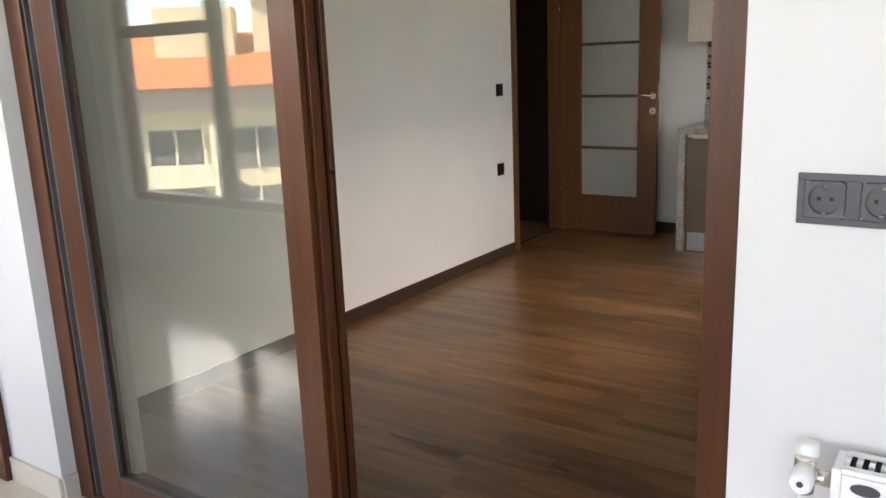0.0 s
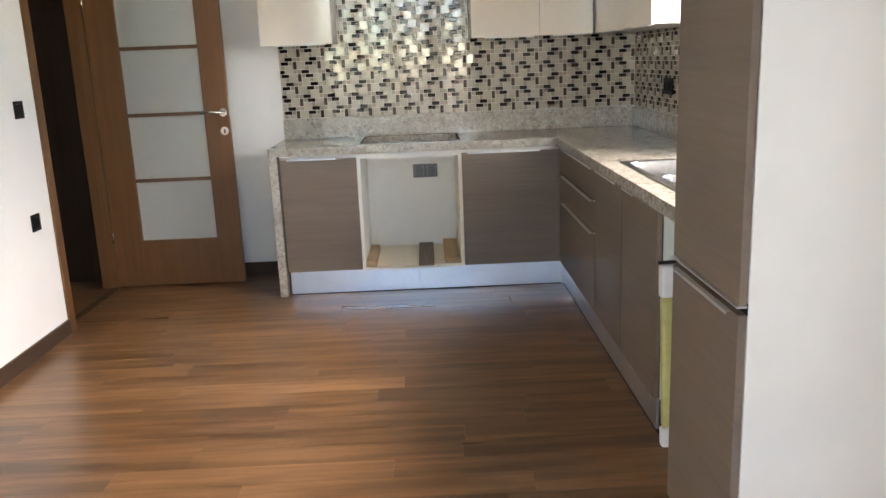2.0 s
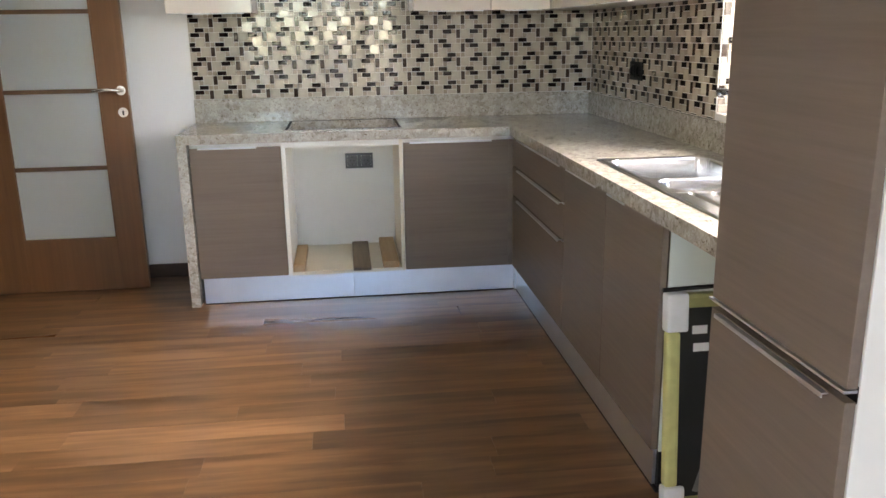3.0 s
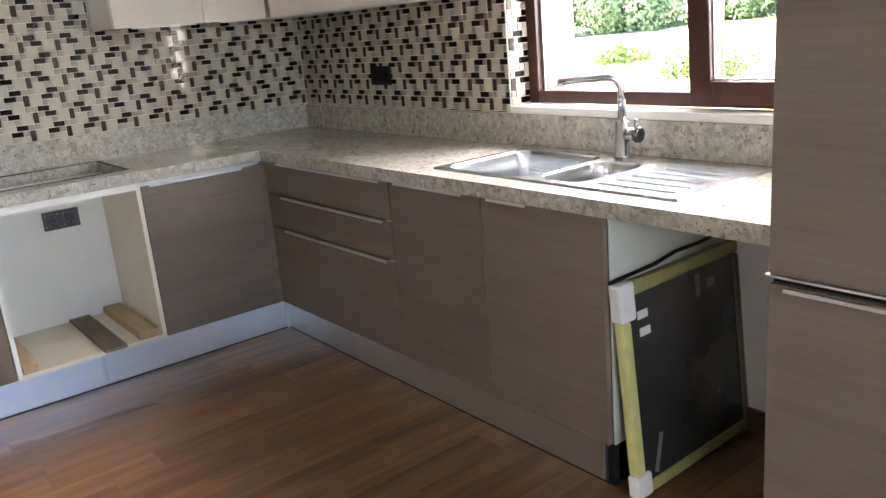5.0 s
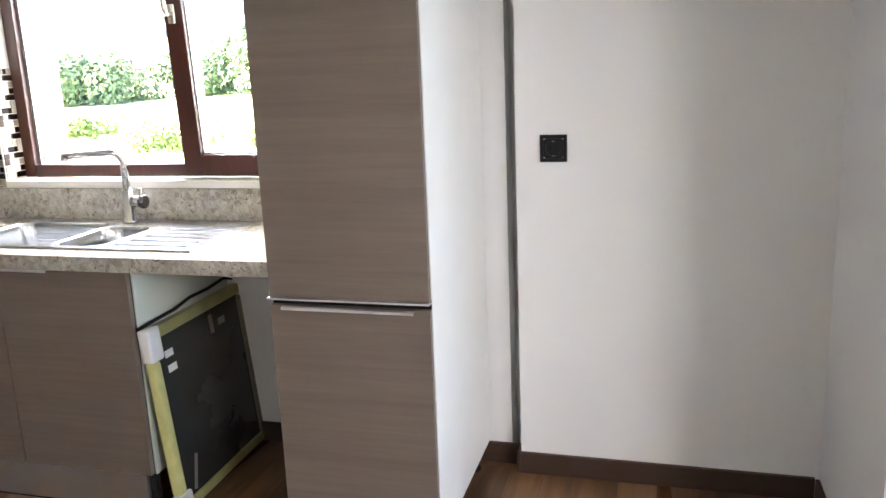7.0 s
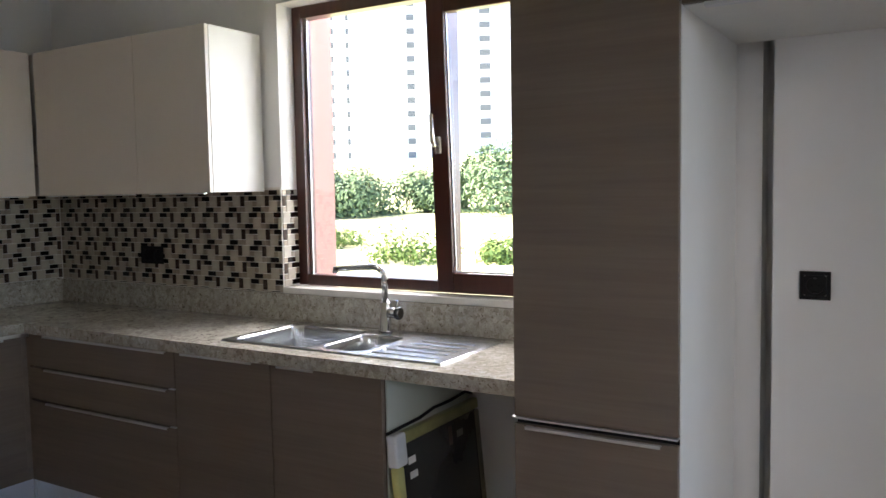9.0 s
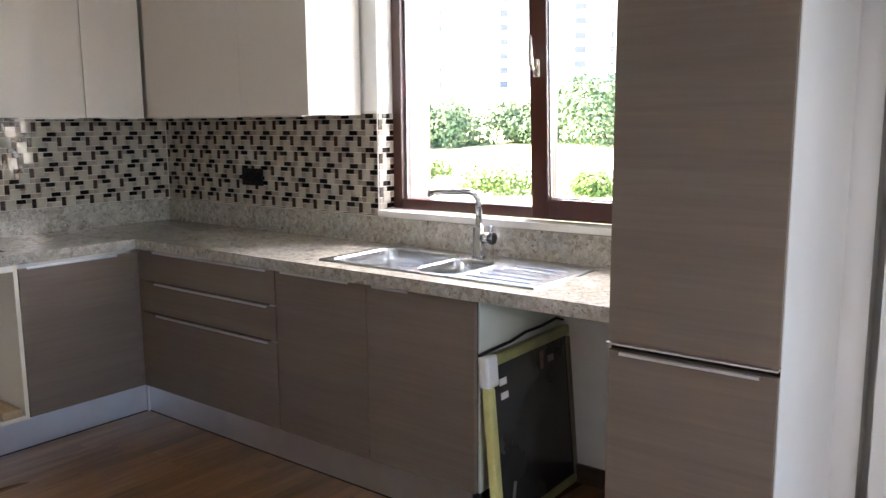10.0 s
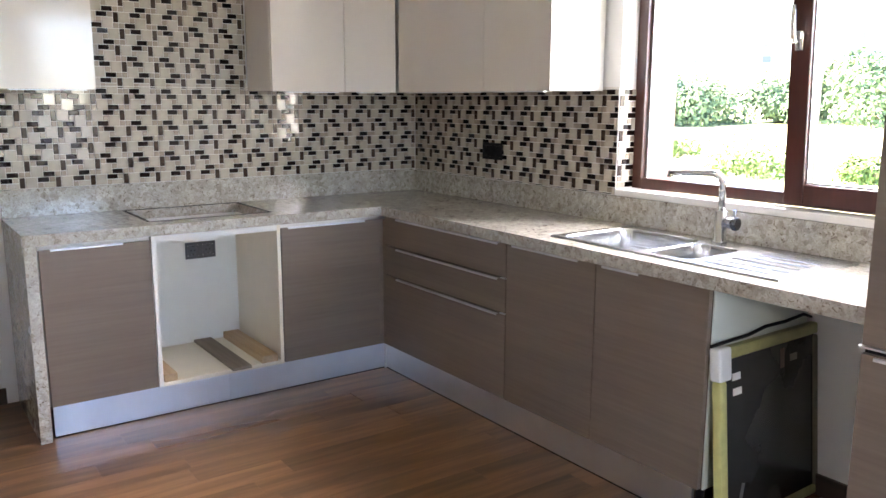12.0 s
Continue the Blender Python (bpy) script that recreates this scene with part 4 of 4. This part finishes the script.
gb = bmesh.new()
xs = [-900, -300, -100, -40, -10, 0.6, 1, 3, 6, 9, 12, 16, 20, 26, 32, 40, 50, 60, 70, 90, 120, 160, 220, 400, 1500]
ys = [-900, -300, -120, -60, -30, -22, -14, -8, 0, 8, 16, 24, 32, 40, 50, 60, 80, 120, 200, 400, 1000]
gv = [[gb.verts.new((x, y, ground_height(x, y) + (0.25 * noise.noise((x * 0.13, y * 0.13, 0)) if 12 < x < 80 else 0))) for y in ys] for x in xs]
for i in range(len(xs) - 1):
    for j in range(len(ys) - 1):
        gb.faces.new((gv[i][j], gv[i + 1][j], gv[i + 1][j + 1], gv[i][j + 1])).smooth = True


def meadow():
    m, nt, b = mat("dry_meadow", (0.4, 0.4, 0.2), 0.9)
    v = coords(nt, (1, 1, 1))
    a = node(nt, "ShaderNodeTexNoise", Scale=0.12, Detail=6.0)
    c = node(nt, "ShaderNodeTexNoise", Scale=2.5, Detail=6.0)
    for n in (a, c):
        nt.links.new(v, n.inputs["Vector"])
    k = ramp(nt, a.outputs["Fac"], [(0.35, (0.26, 0.30, 0.12)), (0.55, (0.46, 0.43, 0.24))])
    k2 = ramp(nt, c.outputs["Fac"], [(0.3, (0.75, 0.8, 0.7)), (0.7, (1, 1, 1))])
    nt.links.new(mix(nt, k, k2, 1.0, "MULTIPLY"), b.inputs["Base Color"])
    return m


# unseen grey sheet, added so the mosaic doesn't mirror yellow meadow
structure("pavement_reflection_sheet", boxes((-300, -0.5, -40, -12, -8.1, -7.94), (-800, 800, -880, -40, -8.1, -7.94)), plain("reflection_sheet_grey", (0.16, 0.165, 0.17), 0.85, 0, 0.3, 0.4), "unseen grey sheet added to keep the tile reflections neutral", "pavement")
structure("ground", gb, meadow(), "pale dry meadow rising to the distance", "ground")


def leaf_mat(name, a, c):
    m, nt, b = mat(name, a, 0.8)
    b.inputs["Specular IOR Level"].default_value = 0.1
    g = nt.nodes.new("ShaderNodeNewGeometry")
    nt.links.new(ramp(nt, g.outputs["Random Per Island"], [(0.0, a), (1.0, c)]), b.inputs["Base Color"])
    b.inputs["Transmission Weight"].default_value = 0.0
    return m


LEAF = leaf_mat("bush_leaves", (0.080, 0.125, 0.066), (0.115, 0.170, 0.088))
LEAF2 = leaf_mat("weed_leaves", (0.055, 0.10, 0.028), (0.12, 0.17, 0.05))
BARK = plain("bark", (0.12, 0.09, 0.06), 0.9)


def bush(x, y, w, h, seed, leaf=LEAF, n=9000, size=0.19):
    rng = random.Random(seed)
    z = ground_height(x, y) - 0.1
    t = thing("bush", (x, y, z), "green leafy bush standing in the meadow", "bush", "bushes outside")
    lobes = [(rng.uniform(-0.4, 0.4) * w, rng.uniform(-0.4, 0.4) * w, rng.uniform(0.3, 0.75) * h, rng.uniform(0.18, 0.34) * w) for _ in range(11)]
    sb = bmesh.new()
    for lx, ly, lz, lr in lobes[:6]:
        tube(sb, [(lx * 0.1, ly * 0.1, -0.1), (lx * 0.5, ly * 0.5, lz * 0.5), (lx, ly, lz)], [0.05, 0.035, 0.012], 6)
    part("trunk", sb, BARK, t, local=True)
    vs, fs = [], []
    for _ in range(n):
        lx, ly, lz, lr = rng.choice(lobes)
        k0 = rng.uniform(0, 6.28)
        d = Vector((rng.gauss(0, 1), rng.gauss(0, 1), rng.gauss(0, 0.85))).normalized() * lr * rng.uniform(0.6, 1.1)
        c = Vector((lx, ly, lz)) + d
        if c.z < 0.05:
            c.z = rng.uniform(0.05, 0.4)
        out = (d.normalized() + Vector((rng.gauss(0, 0.35), rng.gauss(0, 0.35), 0.5 + rng.gauss(0, 0.35)))).normalized()
        u = out.orthogonal().normalized()
        u = (u * math.cos(k0) + out.cross(u) * math.sin(k0)).normalized()
        s2 = out.cross(u)
        s = size * rng.uniform(0.6, 1.3)
        k = len(vs)
        vs += [c - u * s, c + s2 * s * 0.4, c + u * s, c - s2 * s * 0.4]
        fs.append((k, k + 1, k + 2, k + 3))
    me = bpy.data.meshes.new("crown")
    me.from_pydata([tuple(v) for v in vs], [], fs)
    me.materials.append(leaf)
    ob = new("crown", me)
    ob.parent = t
    return t


for k, (x, y, w, h) in enumerate([(45, 19, 7.5, 4.6), (47, 26, 5.0, 3.2), (42, 31, 6.5, 3.2), (40, 37, 6.5, 4.0), (44, 44, 7.0, 3.6), (48, 12, 6.0, 3.0), (50, 4, 7.0, 4.0), (46, -4, 6.0, 3.5), (52, -12, 7.0, 3.8), (43, 53, 7.0, 3.8)]):
    bush(x, y, w, h, 100 + k)
for k, (x, y, w, h) in enumerate([(24, 13.6, 3.4, 1.1), (24.5, 9.6, 2.2, 0.85), (27, 20, 2.6, 0.9), (22, 1.5, 2.6, 1.0), (23, 25, 3.0, 1.1), (21, -5, 2.6, 1.0)]):
    bush(x, y, w, h, 200 + k, LEAF2, 1500, 0.11)

PALE = plain("pale_render", (0.72, 0.72, 0.73), 0.8, 0, 0.06, 0.2)
PANEW = plain("dark_window", (0.11, 0.115, 0.125), 0.6)


def tower(x, y, w, d, floors, cols, label):
    """A block of flats; its long side faces the kitchen window."""
    z = ground_height(x, y) - 0.5
    t = thing("apartment_tower", (x, y, z), label, "building", "towers outside")
    t.rotation_euler = (0, 0, math.atan2(y + 4, x))
    hgt = floors * 3.6
    bm = boxes((0, d, -w / 2, w / 2, 0, hgt), (d * 0.3, d * 0.6, -w * 0.2, w * 0.2, hgt, hgt + 3))
    for f in range(1, floors):
        box(bm, -0.25, 0, -w / 2, w / 2, f * 3.6 - 0.15, f * 3.6 + 0.1)
    part("wall", bm, PALE, t, local=True)
    for cy, cw in cols:
        me = None
        for f in range(floors):
            if me is None:
                me = mesh_of("window", boxes((-0.06, 0.02, -cw / 2, cw / 2, 0.9, 2.5)), PANEW, Vector((0, 0, 0)))
            o = new("window", me)
            o.parent = t
            o.location = (0, cy, f * 3.6)


tower(174, 119, 34, 16, 20, [(-5.6, 2.1), (11, 0.8), (15, 0.9)], "pale high-rise apartment tower with columns of dark windows")
tower(188, 95, 20, 16, 20, [(2.6, 2.9), (-5.5, 1.0)], "pale high-rise apartment tower with dark balconies")
tower(160, 160, 24, 16, 19, [(-6, 1.2), (0, 1.2), (7, 1.2)], "pale high-rise apartment tower")
tower(205, 62, 22, 16, 20, [(-5, 2.2), (4, 1.2)], "pale high-rise apartment tower")
for a, b8, c8 in ((190, 130, 34), (190, 98, 12)):
    z = ground_height(a, b8) - 0.5
    lb = thing("low_building", (a, b8, z), "pale low building in front of the towers", "building", "towers outside")
    lb.rotation_euler = (0, 0, math.atan2(b8 + 4, a))
    part("wall", boxes((0, 10, -c8 / 2, c8 / 2, 0, 7)), PALE, lb, local=True)
    part("roof", boxes((-0.6, 10.6, -c8 / 2 - 0.6, c8 / 2 + 0.6, 7, 7.5)), PANEW, lb, local=True)

# house opposite the sun room
ROOF = plain("orange_roof_tiles", (0.55, 0.17, 0.07), 0.7, 0, 0.25, 3.0)
FACADE = plaster("cream_render", (0.72, 0.66, 0.50), 0.85, 0.1)
PINK = plaster("pinkish_render", (0.48, 0.36, 0.34), 0.85, 0.1)
house = thing("house", (-33, -31, -10.0), "cream rendered house with an orange tiled roof", "house")
house.rotation_euler = (0, 0, radians(-42))
part("wall", boxes((-16, 16, -12, 0, 0, 9.4)), FACADE, house, local=True)
part("cornice", boxes((-16.6, 16.6, -12.6, 0.8, 9.4, 10.6)), PINK, house, "pinkish band under the eaves", local=True)
rb = bmesh.new()
vs = [rb.verts.new(v) for v in ((-17, -13, 10.6), (17, -13, 10.6), (17, 1.2, 10.6), (-17, 1.2, 10.6), (-11, -6, 13.4), (11, -6, 13.4))]
for f in ((0, 1, 5, 4), (1, 2, 5), (2, 3, 4, 5), (3, 0, 4), (3, 2, 1, 0)):
    rb.faces.new([vs[i] for i in f])
part("roof", rb, ROOF, house, "orange tiled roof", local=True)
part("chimney", boxes((-3, 1, -5.2, -2.6, 11.5, 14.6)), FACADE, house, local=True)
BALC = plaster("balcony_white", (0.8, 0.76, 0.62), 0.8)
for f in range(3):
    for k in range(8):
        x = -14 + k * 4
        wd = part("window", boxes((x - 1.3, x + 1.3, -0.05, 0.04, f * 3 + 0.5, f * 3 + 2.5)), PANEW, house, local=True)
        part("frame", boxes((x - 1.45, x - 1.3, 0, 0.12, f * 3 + 0.4, f * 3 + 2.6), (x + 1.3, x + 1.45, 0, 0.12, f * 3 + 0.4, f * 3 + 2.6), (x - 0.06, x + 0.06, 0.04, 0.12, f * 3 + 0.5, f * 3 + 2.5)), BALC, wd, "cream window surround", local=True)
    for x in (-10, -2, 6):
        bl = part("balcony", boxes((x - 2.2, x + 2.2, 0, 1.5, f * 3 - 0.2, f * 3), (x - 2.2, x + 2.2, 1.38, 1.5, f * 3, f * 3 + 0.9), (x - 2.2, x - 2.08, 0, 1.38, f * 3, f * 3 + 0.9), (x + 2.08, x + 2.2, 0, 1.38, f * 3, f * 3 + 0.9)), BALC, house, "cream balcony", local=True)
        part("post", boxes((x - 2.2, x - 1.9, 1.2, 1.5, f * 3 + 0.9, f * 3 + 2.8), (x + 1.9, x + 2.2, 1.2, 1.5, f * 3 + 0.9, f * 3 + 2.8)), BALC, bl, local=True)
part("penthouse", boxes((2, 9, -8, -3, 11.2, 15.2), (1.6, 9.4, -8.4, -2.6, 15.2, 15.5)), FACADE, house, "pale rooftop room", local=True)

# ---- mosaic ----
U = 0.02607
CREAM = plain("cream_tile", (0.50, 0.445, 0.365), 0.05, 0, 0.10, 30.0)
DARKT = plain("dark_brown_glass_tile", (0.012, 0.006, 0.004), 0.08, 0, 0.3, 20.0)
UMBERT = plain("umber_glass_tile", (0.062, 0.038, 0.026), 0.10, 0, 0.4, 60.0)
BROWNT = plain("taupe_lustre_tile", (0.35, 0.29, 0.23), 0.38, 0.45, 0.15, 30.0)
for m9, lev in ((CREAM, 0.5), (BROWNT, 0.4), (DARKT, 0.22), (UMBERT, 0.25)):
    m9.node_tree.nodes["Principled BSDF"].inputs["Specular IOR Level"].default_value = lev
CELL = []
used = set()


def claim(c, r, w, h):
    return all(((c + i) % 6, (r + j) % 6) not in used for i in range(w) for j in range(h))


for c, r, w, h, kind in ((0, 0, 1, 2, "v"), (2, 0, 2, 1, "d"), (3, 2, 2, 1, "d"), (2, 3, 2, 1, "d"), (5, 3, 1, 2, "v"), (1, 5, 2, 1, "d"), (4, 0, 2, 2, "c"), (1, 1, 2, 2, "c"), (0, 3, 2, 2, "c"), (3, 4, 2, 2, "c")):
    CELL.append((c, r, w, h, kind))
    used |= {((c + i) % 6, (r + j) % 6) for i in range(w) for j in range(h)}
for r in range(6):
    for c in range(6):
        if claim(c, r, 1, 1):
            CELL.append((c, r, 1, 1, "b"))
TILES = {}
TMAT = {"v": UMBERT, "d": DARKT, "b": BROWNT, "c": CREAM}


def tile_mesh(w, h, kind):
    key = (round(w, 4), round(h, 4), kind)
    if key not in TILES:
        t, e = 0.0042, 0.001
        bm = bmesh.new()
        a, b9 = w / 2, h / 2
        ring = [[bm.verts.new((sx * (a - i), y, sz * (b9 - i))) for sx, sz in ((-1, -1), (1, -1), (1, 1), (-1, 1))] for i, y in ((0, 0), (0, -t + e), (e, -t))]
        for p1, p2 in zip(ring, ring[1:]):
            for k in range(4):
                bm.faces.new((p1[k], p1[(k + 1) % 4], p2[(k + 1) % 4], p2[k]))
        bm.faces.new(ring[2])
        TILES[key] = mesh_of("tile", bm, TMAT[kind], Vector((0, 0, 0)))
    return TILES[key]


def mosaic(name, origin, along, span, zspan, label, single=lambda s, z: False, slabs=None):
    """Tiles on a wall; s runs from the origin the way along points, tiles face the room."""
    face = {"x": ((1, 0, 0), 0), "y": ((0, 1, 0), -90), "-y": ((0, -1, 0), -90), "r": ((1, 0, 0), 0)}[along]
    d, yaw = Vector(face[0]), face[1]
    root = slabs
    rngt = random.Random(len(name) * 7 + 3)
    rest = {"v": ([], []), "d": ([], []), "b": ([], []), "c": ([], [])}
    S0, Z0 = (-2.3525, 1.031 - U) if along in ("x", "r") else (0.013, 1.031 - U)
    n0, n1 = int((span[0] - S0) / (6 * U)) - 1, int((span[1] - S0) / (6 * U)) + 1
    m0, m1 = -1, int((zspan[1] - Z0) / (6 * U)) + 1
    turn = pose(0, 0, 0, 0, 0, yaw).to_3x3()
    for i in range(n0, n1 + 1):
        for j in range(m0, m1 + 1):
            for c, r, w, h, kind in CELL:
                s0, s1 = S0 + (i * 6 + c) * U, S0 + (i * 6 + c + w) * U
                z1, z0 = Z0 + (j * 6 + 6 - r) * U, Z0 + (j * 6 + 6 - r - h) * U
                s0, s1, z0, z1 = max(s0, span[0]), min(s1, span[1]), max(z0, zspan[0]), min(z1, zspan[1])
                if s1 - s0 < 0.006 or z1 - z0 < 0.006:
                    continue
                sc, zc = (s0 + s1) / 2, (z0 + z1) / 2
                joint = 0.0036 if kind in "dv" else 0.0026
                me = tile_mesh(s1 - s0 - joint, z1 - z0 - joint, kind)
                at = Vector(origin) + d * sc + Vector((0, 0, zc))
                lean = turn @ pose(0, 0, 0, rngt.gauss(0, 0.2), 0, rngt.gauss(0, 0.2)).to_3x3()
                if single(sc, zc):
                    o = new("tile", me)
                    o.parent = root
                    o.matrix_basis = Matrix.Translation(at) @ lean.to_4x4()
                else:
                    vs, fs = rest[kind]
                    k = len(vs)
                    vs += [tuple(at + lean @ v.co) for v in me.vertices]
                    fs += [tuple(k + q for q in f.vertices) for f in me.polygons]
    for kind, (vs, fs) in rest.items():
        if vs:
            me = bpy.data.meshes.new("tiles")
            me.from_pydata(vs, [], fs)
            me.materials.append(TMAT[kind])
            o = tagged(new("tiles", me), kind="stuff")
            o.parent = root


sb1 = structure("splashback_hob", boxes((-2.31, -0.004, -0.004, -0.0005, 1.031, UZ0 + 0.03), (-1.921, -1.087, -0.004, -0.0005, UZ0 + 0.03, 2.20)), GROUT, "mosaic splashback of cream and dark brown glass tiles", "splashback")
mosaic("hob", (0, -0.004, 0), "x", (-2.308, -0.0072), (1.031, UZ0 + 0.02), "", lambda s, z: -1.9 < s < -1.15 and z < 1.42, sb1)
mosaic("hood", (0, -0.004, 0), "x", (-1.920, -1.088), (UZ0 + 0.02, 2.20), "", slabs=sb1)
sb2 = structure("splashback_window", boxes((-0.004, -0.0005, WIN_Y1 + 0.003, -0.005, 1.021, UZ0 + 0.02)), GROUT, "mosaic splashback of cream and dark brown glass tiles", "splashback")
mosaic("window", (-0.004, 0, 0), "-y", (0.0072, -WIN_Y1 - 0.003), (1.0235, UZ0 + 0.01), "", lambda s, z: s > 0.95, sb2)
sb3 = structure("splashback_reveal", boxes((-0.010, FX0 - 0.001, WIN_Y1 - 0.004, WIN_Y1 - 0.0005, WIN_Z0 + 0.001, UZ0 + 0.01)), GROUT, "mosaic tiles in the window reveal", "splashback")
mosaic("reveal", (0, WIN_Y1 - 0.004, 0), "r", (-0.012, FX0 - 0.002), (WIN_Z0 + 0.002, UZ0 + 0.01), "", lambda s, z: True, sb3)

# ---- sun room tiles ----
fs1 = bpy.data.objects["floor_sun_room"]
tm = mesh_of("floor_tile", boxes((-0.2985, 0.2985, -0.2985, 0.2985, 0, 0.010), bevel=0.001), TILE, Vector((0, 0, 0)))
for i in range(int((SUN_X1 - SUN_X0) / 0.6) + 1):
    for j in range(4):
        o = new("floor_tile", tm)
        o.parent = fs1
        o.location = (SUN_X0 + 0.3 + i * 0.6, YOR - 0.302 - j * 0.6, BZ - 0.0095)

# ---- laminate planks ----
fl = bpy.data.objects["floor_base"]
PLW, PLL = 0.128, 0.98
rngp = random.Random(11)
meshes = {}
y, row = YS, 0
while y < -0.01:
    y1 = min(y + PLW, 0.0)
    x = XL - rngp.uniform(0.1, PLL - 0.1)
    while x < -0.001:
        a, b10 = max(x, XL), min(x + PLL, 0.0)
        if b10 - a > 0.03:
            key = (round(b10 - a, 2), round(y1 - y, 3))
            if key not in meshes:
                w, h = (b10 - a) / 2 - 0.0002, (y1 - y) / 2 - 0.0002
                bm = bmesh.new()
                ring = [[bm.verts.new((sx * (w - i), sy * (h - i), z)) for sx, sy in ((-1, -1), (1, -1), (1, 1), (-1, 1))] for i, z in ((0, -0.012), (0, -0.0002), (0.0008, 0))]
                for p1, p2 in zip(ring, ring[1:]):
                    for k in range(4):
                        bm.faces.new((p1[k], p1[(k + 1) % 4], p2[(k + 1) % 4], p2[k]))
                bm.faces.new(ring[2])
                meshes[key] = mesh_of("plank", bm, FLOOR, Vector((0, 0, 0)))
            o = new("plank", meshes[key])
            o.parent = fl
            o.location = ((a + b10) / 2, (y + y1) / 2, 0)
        x += PLL
    y += PLW
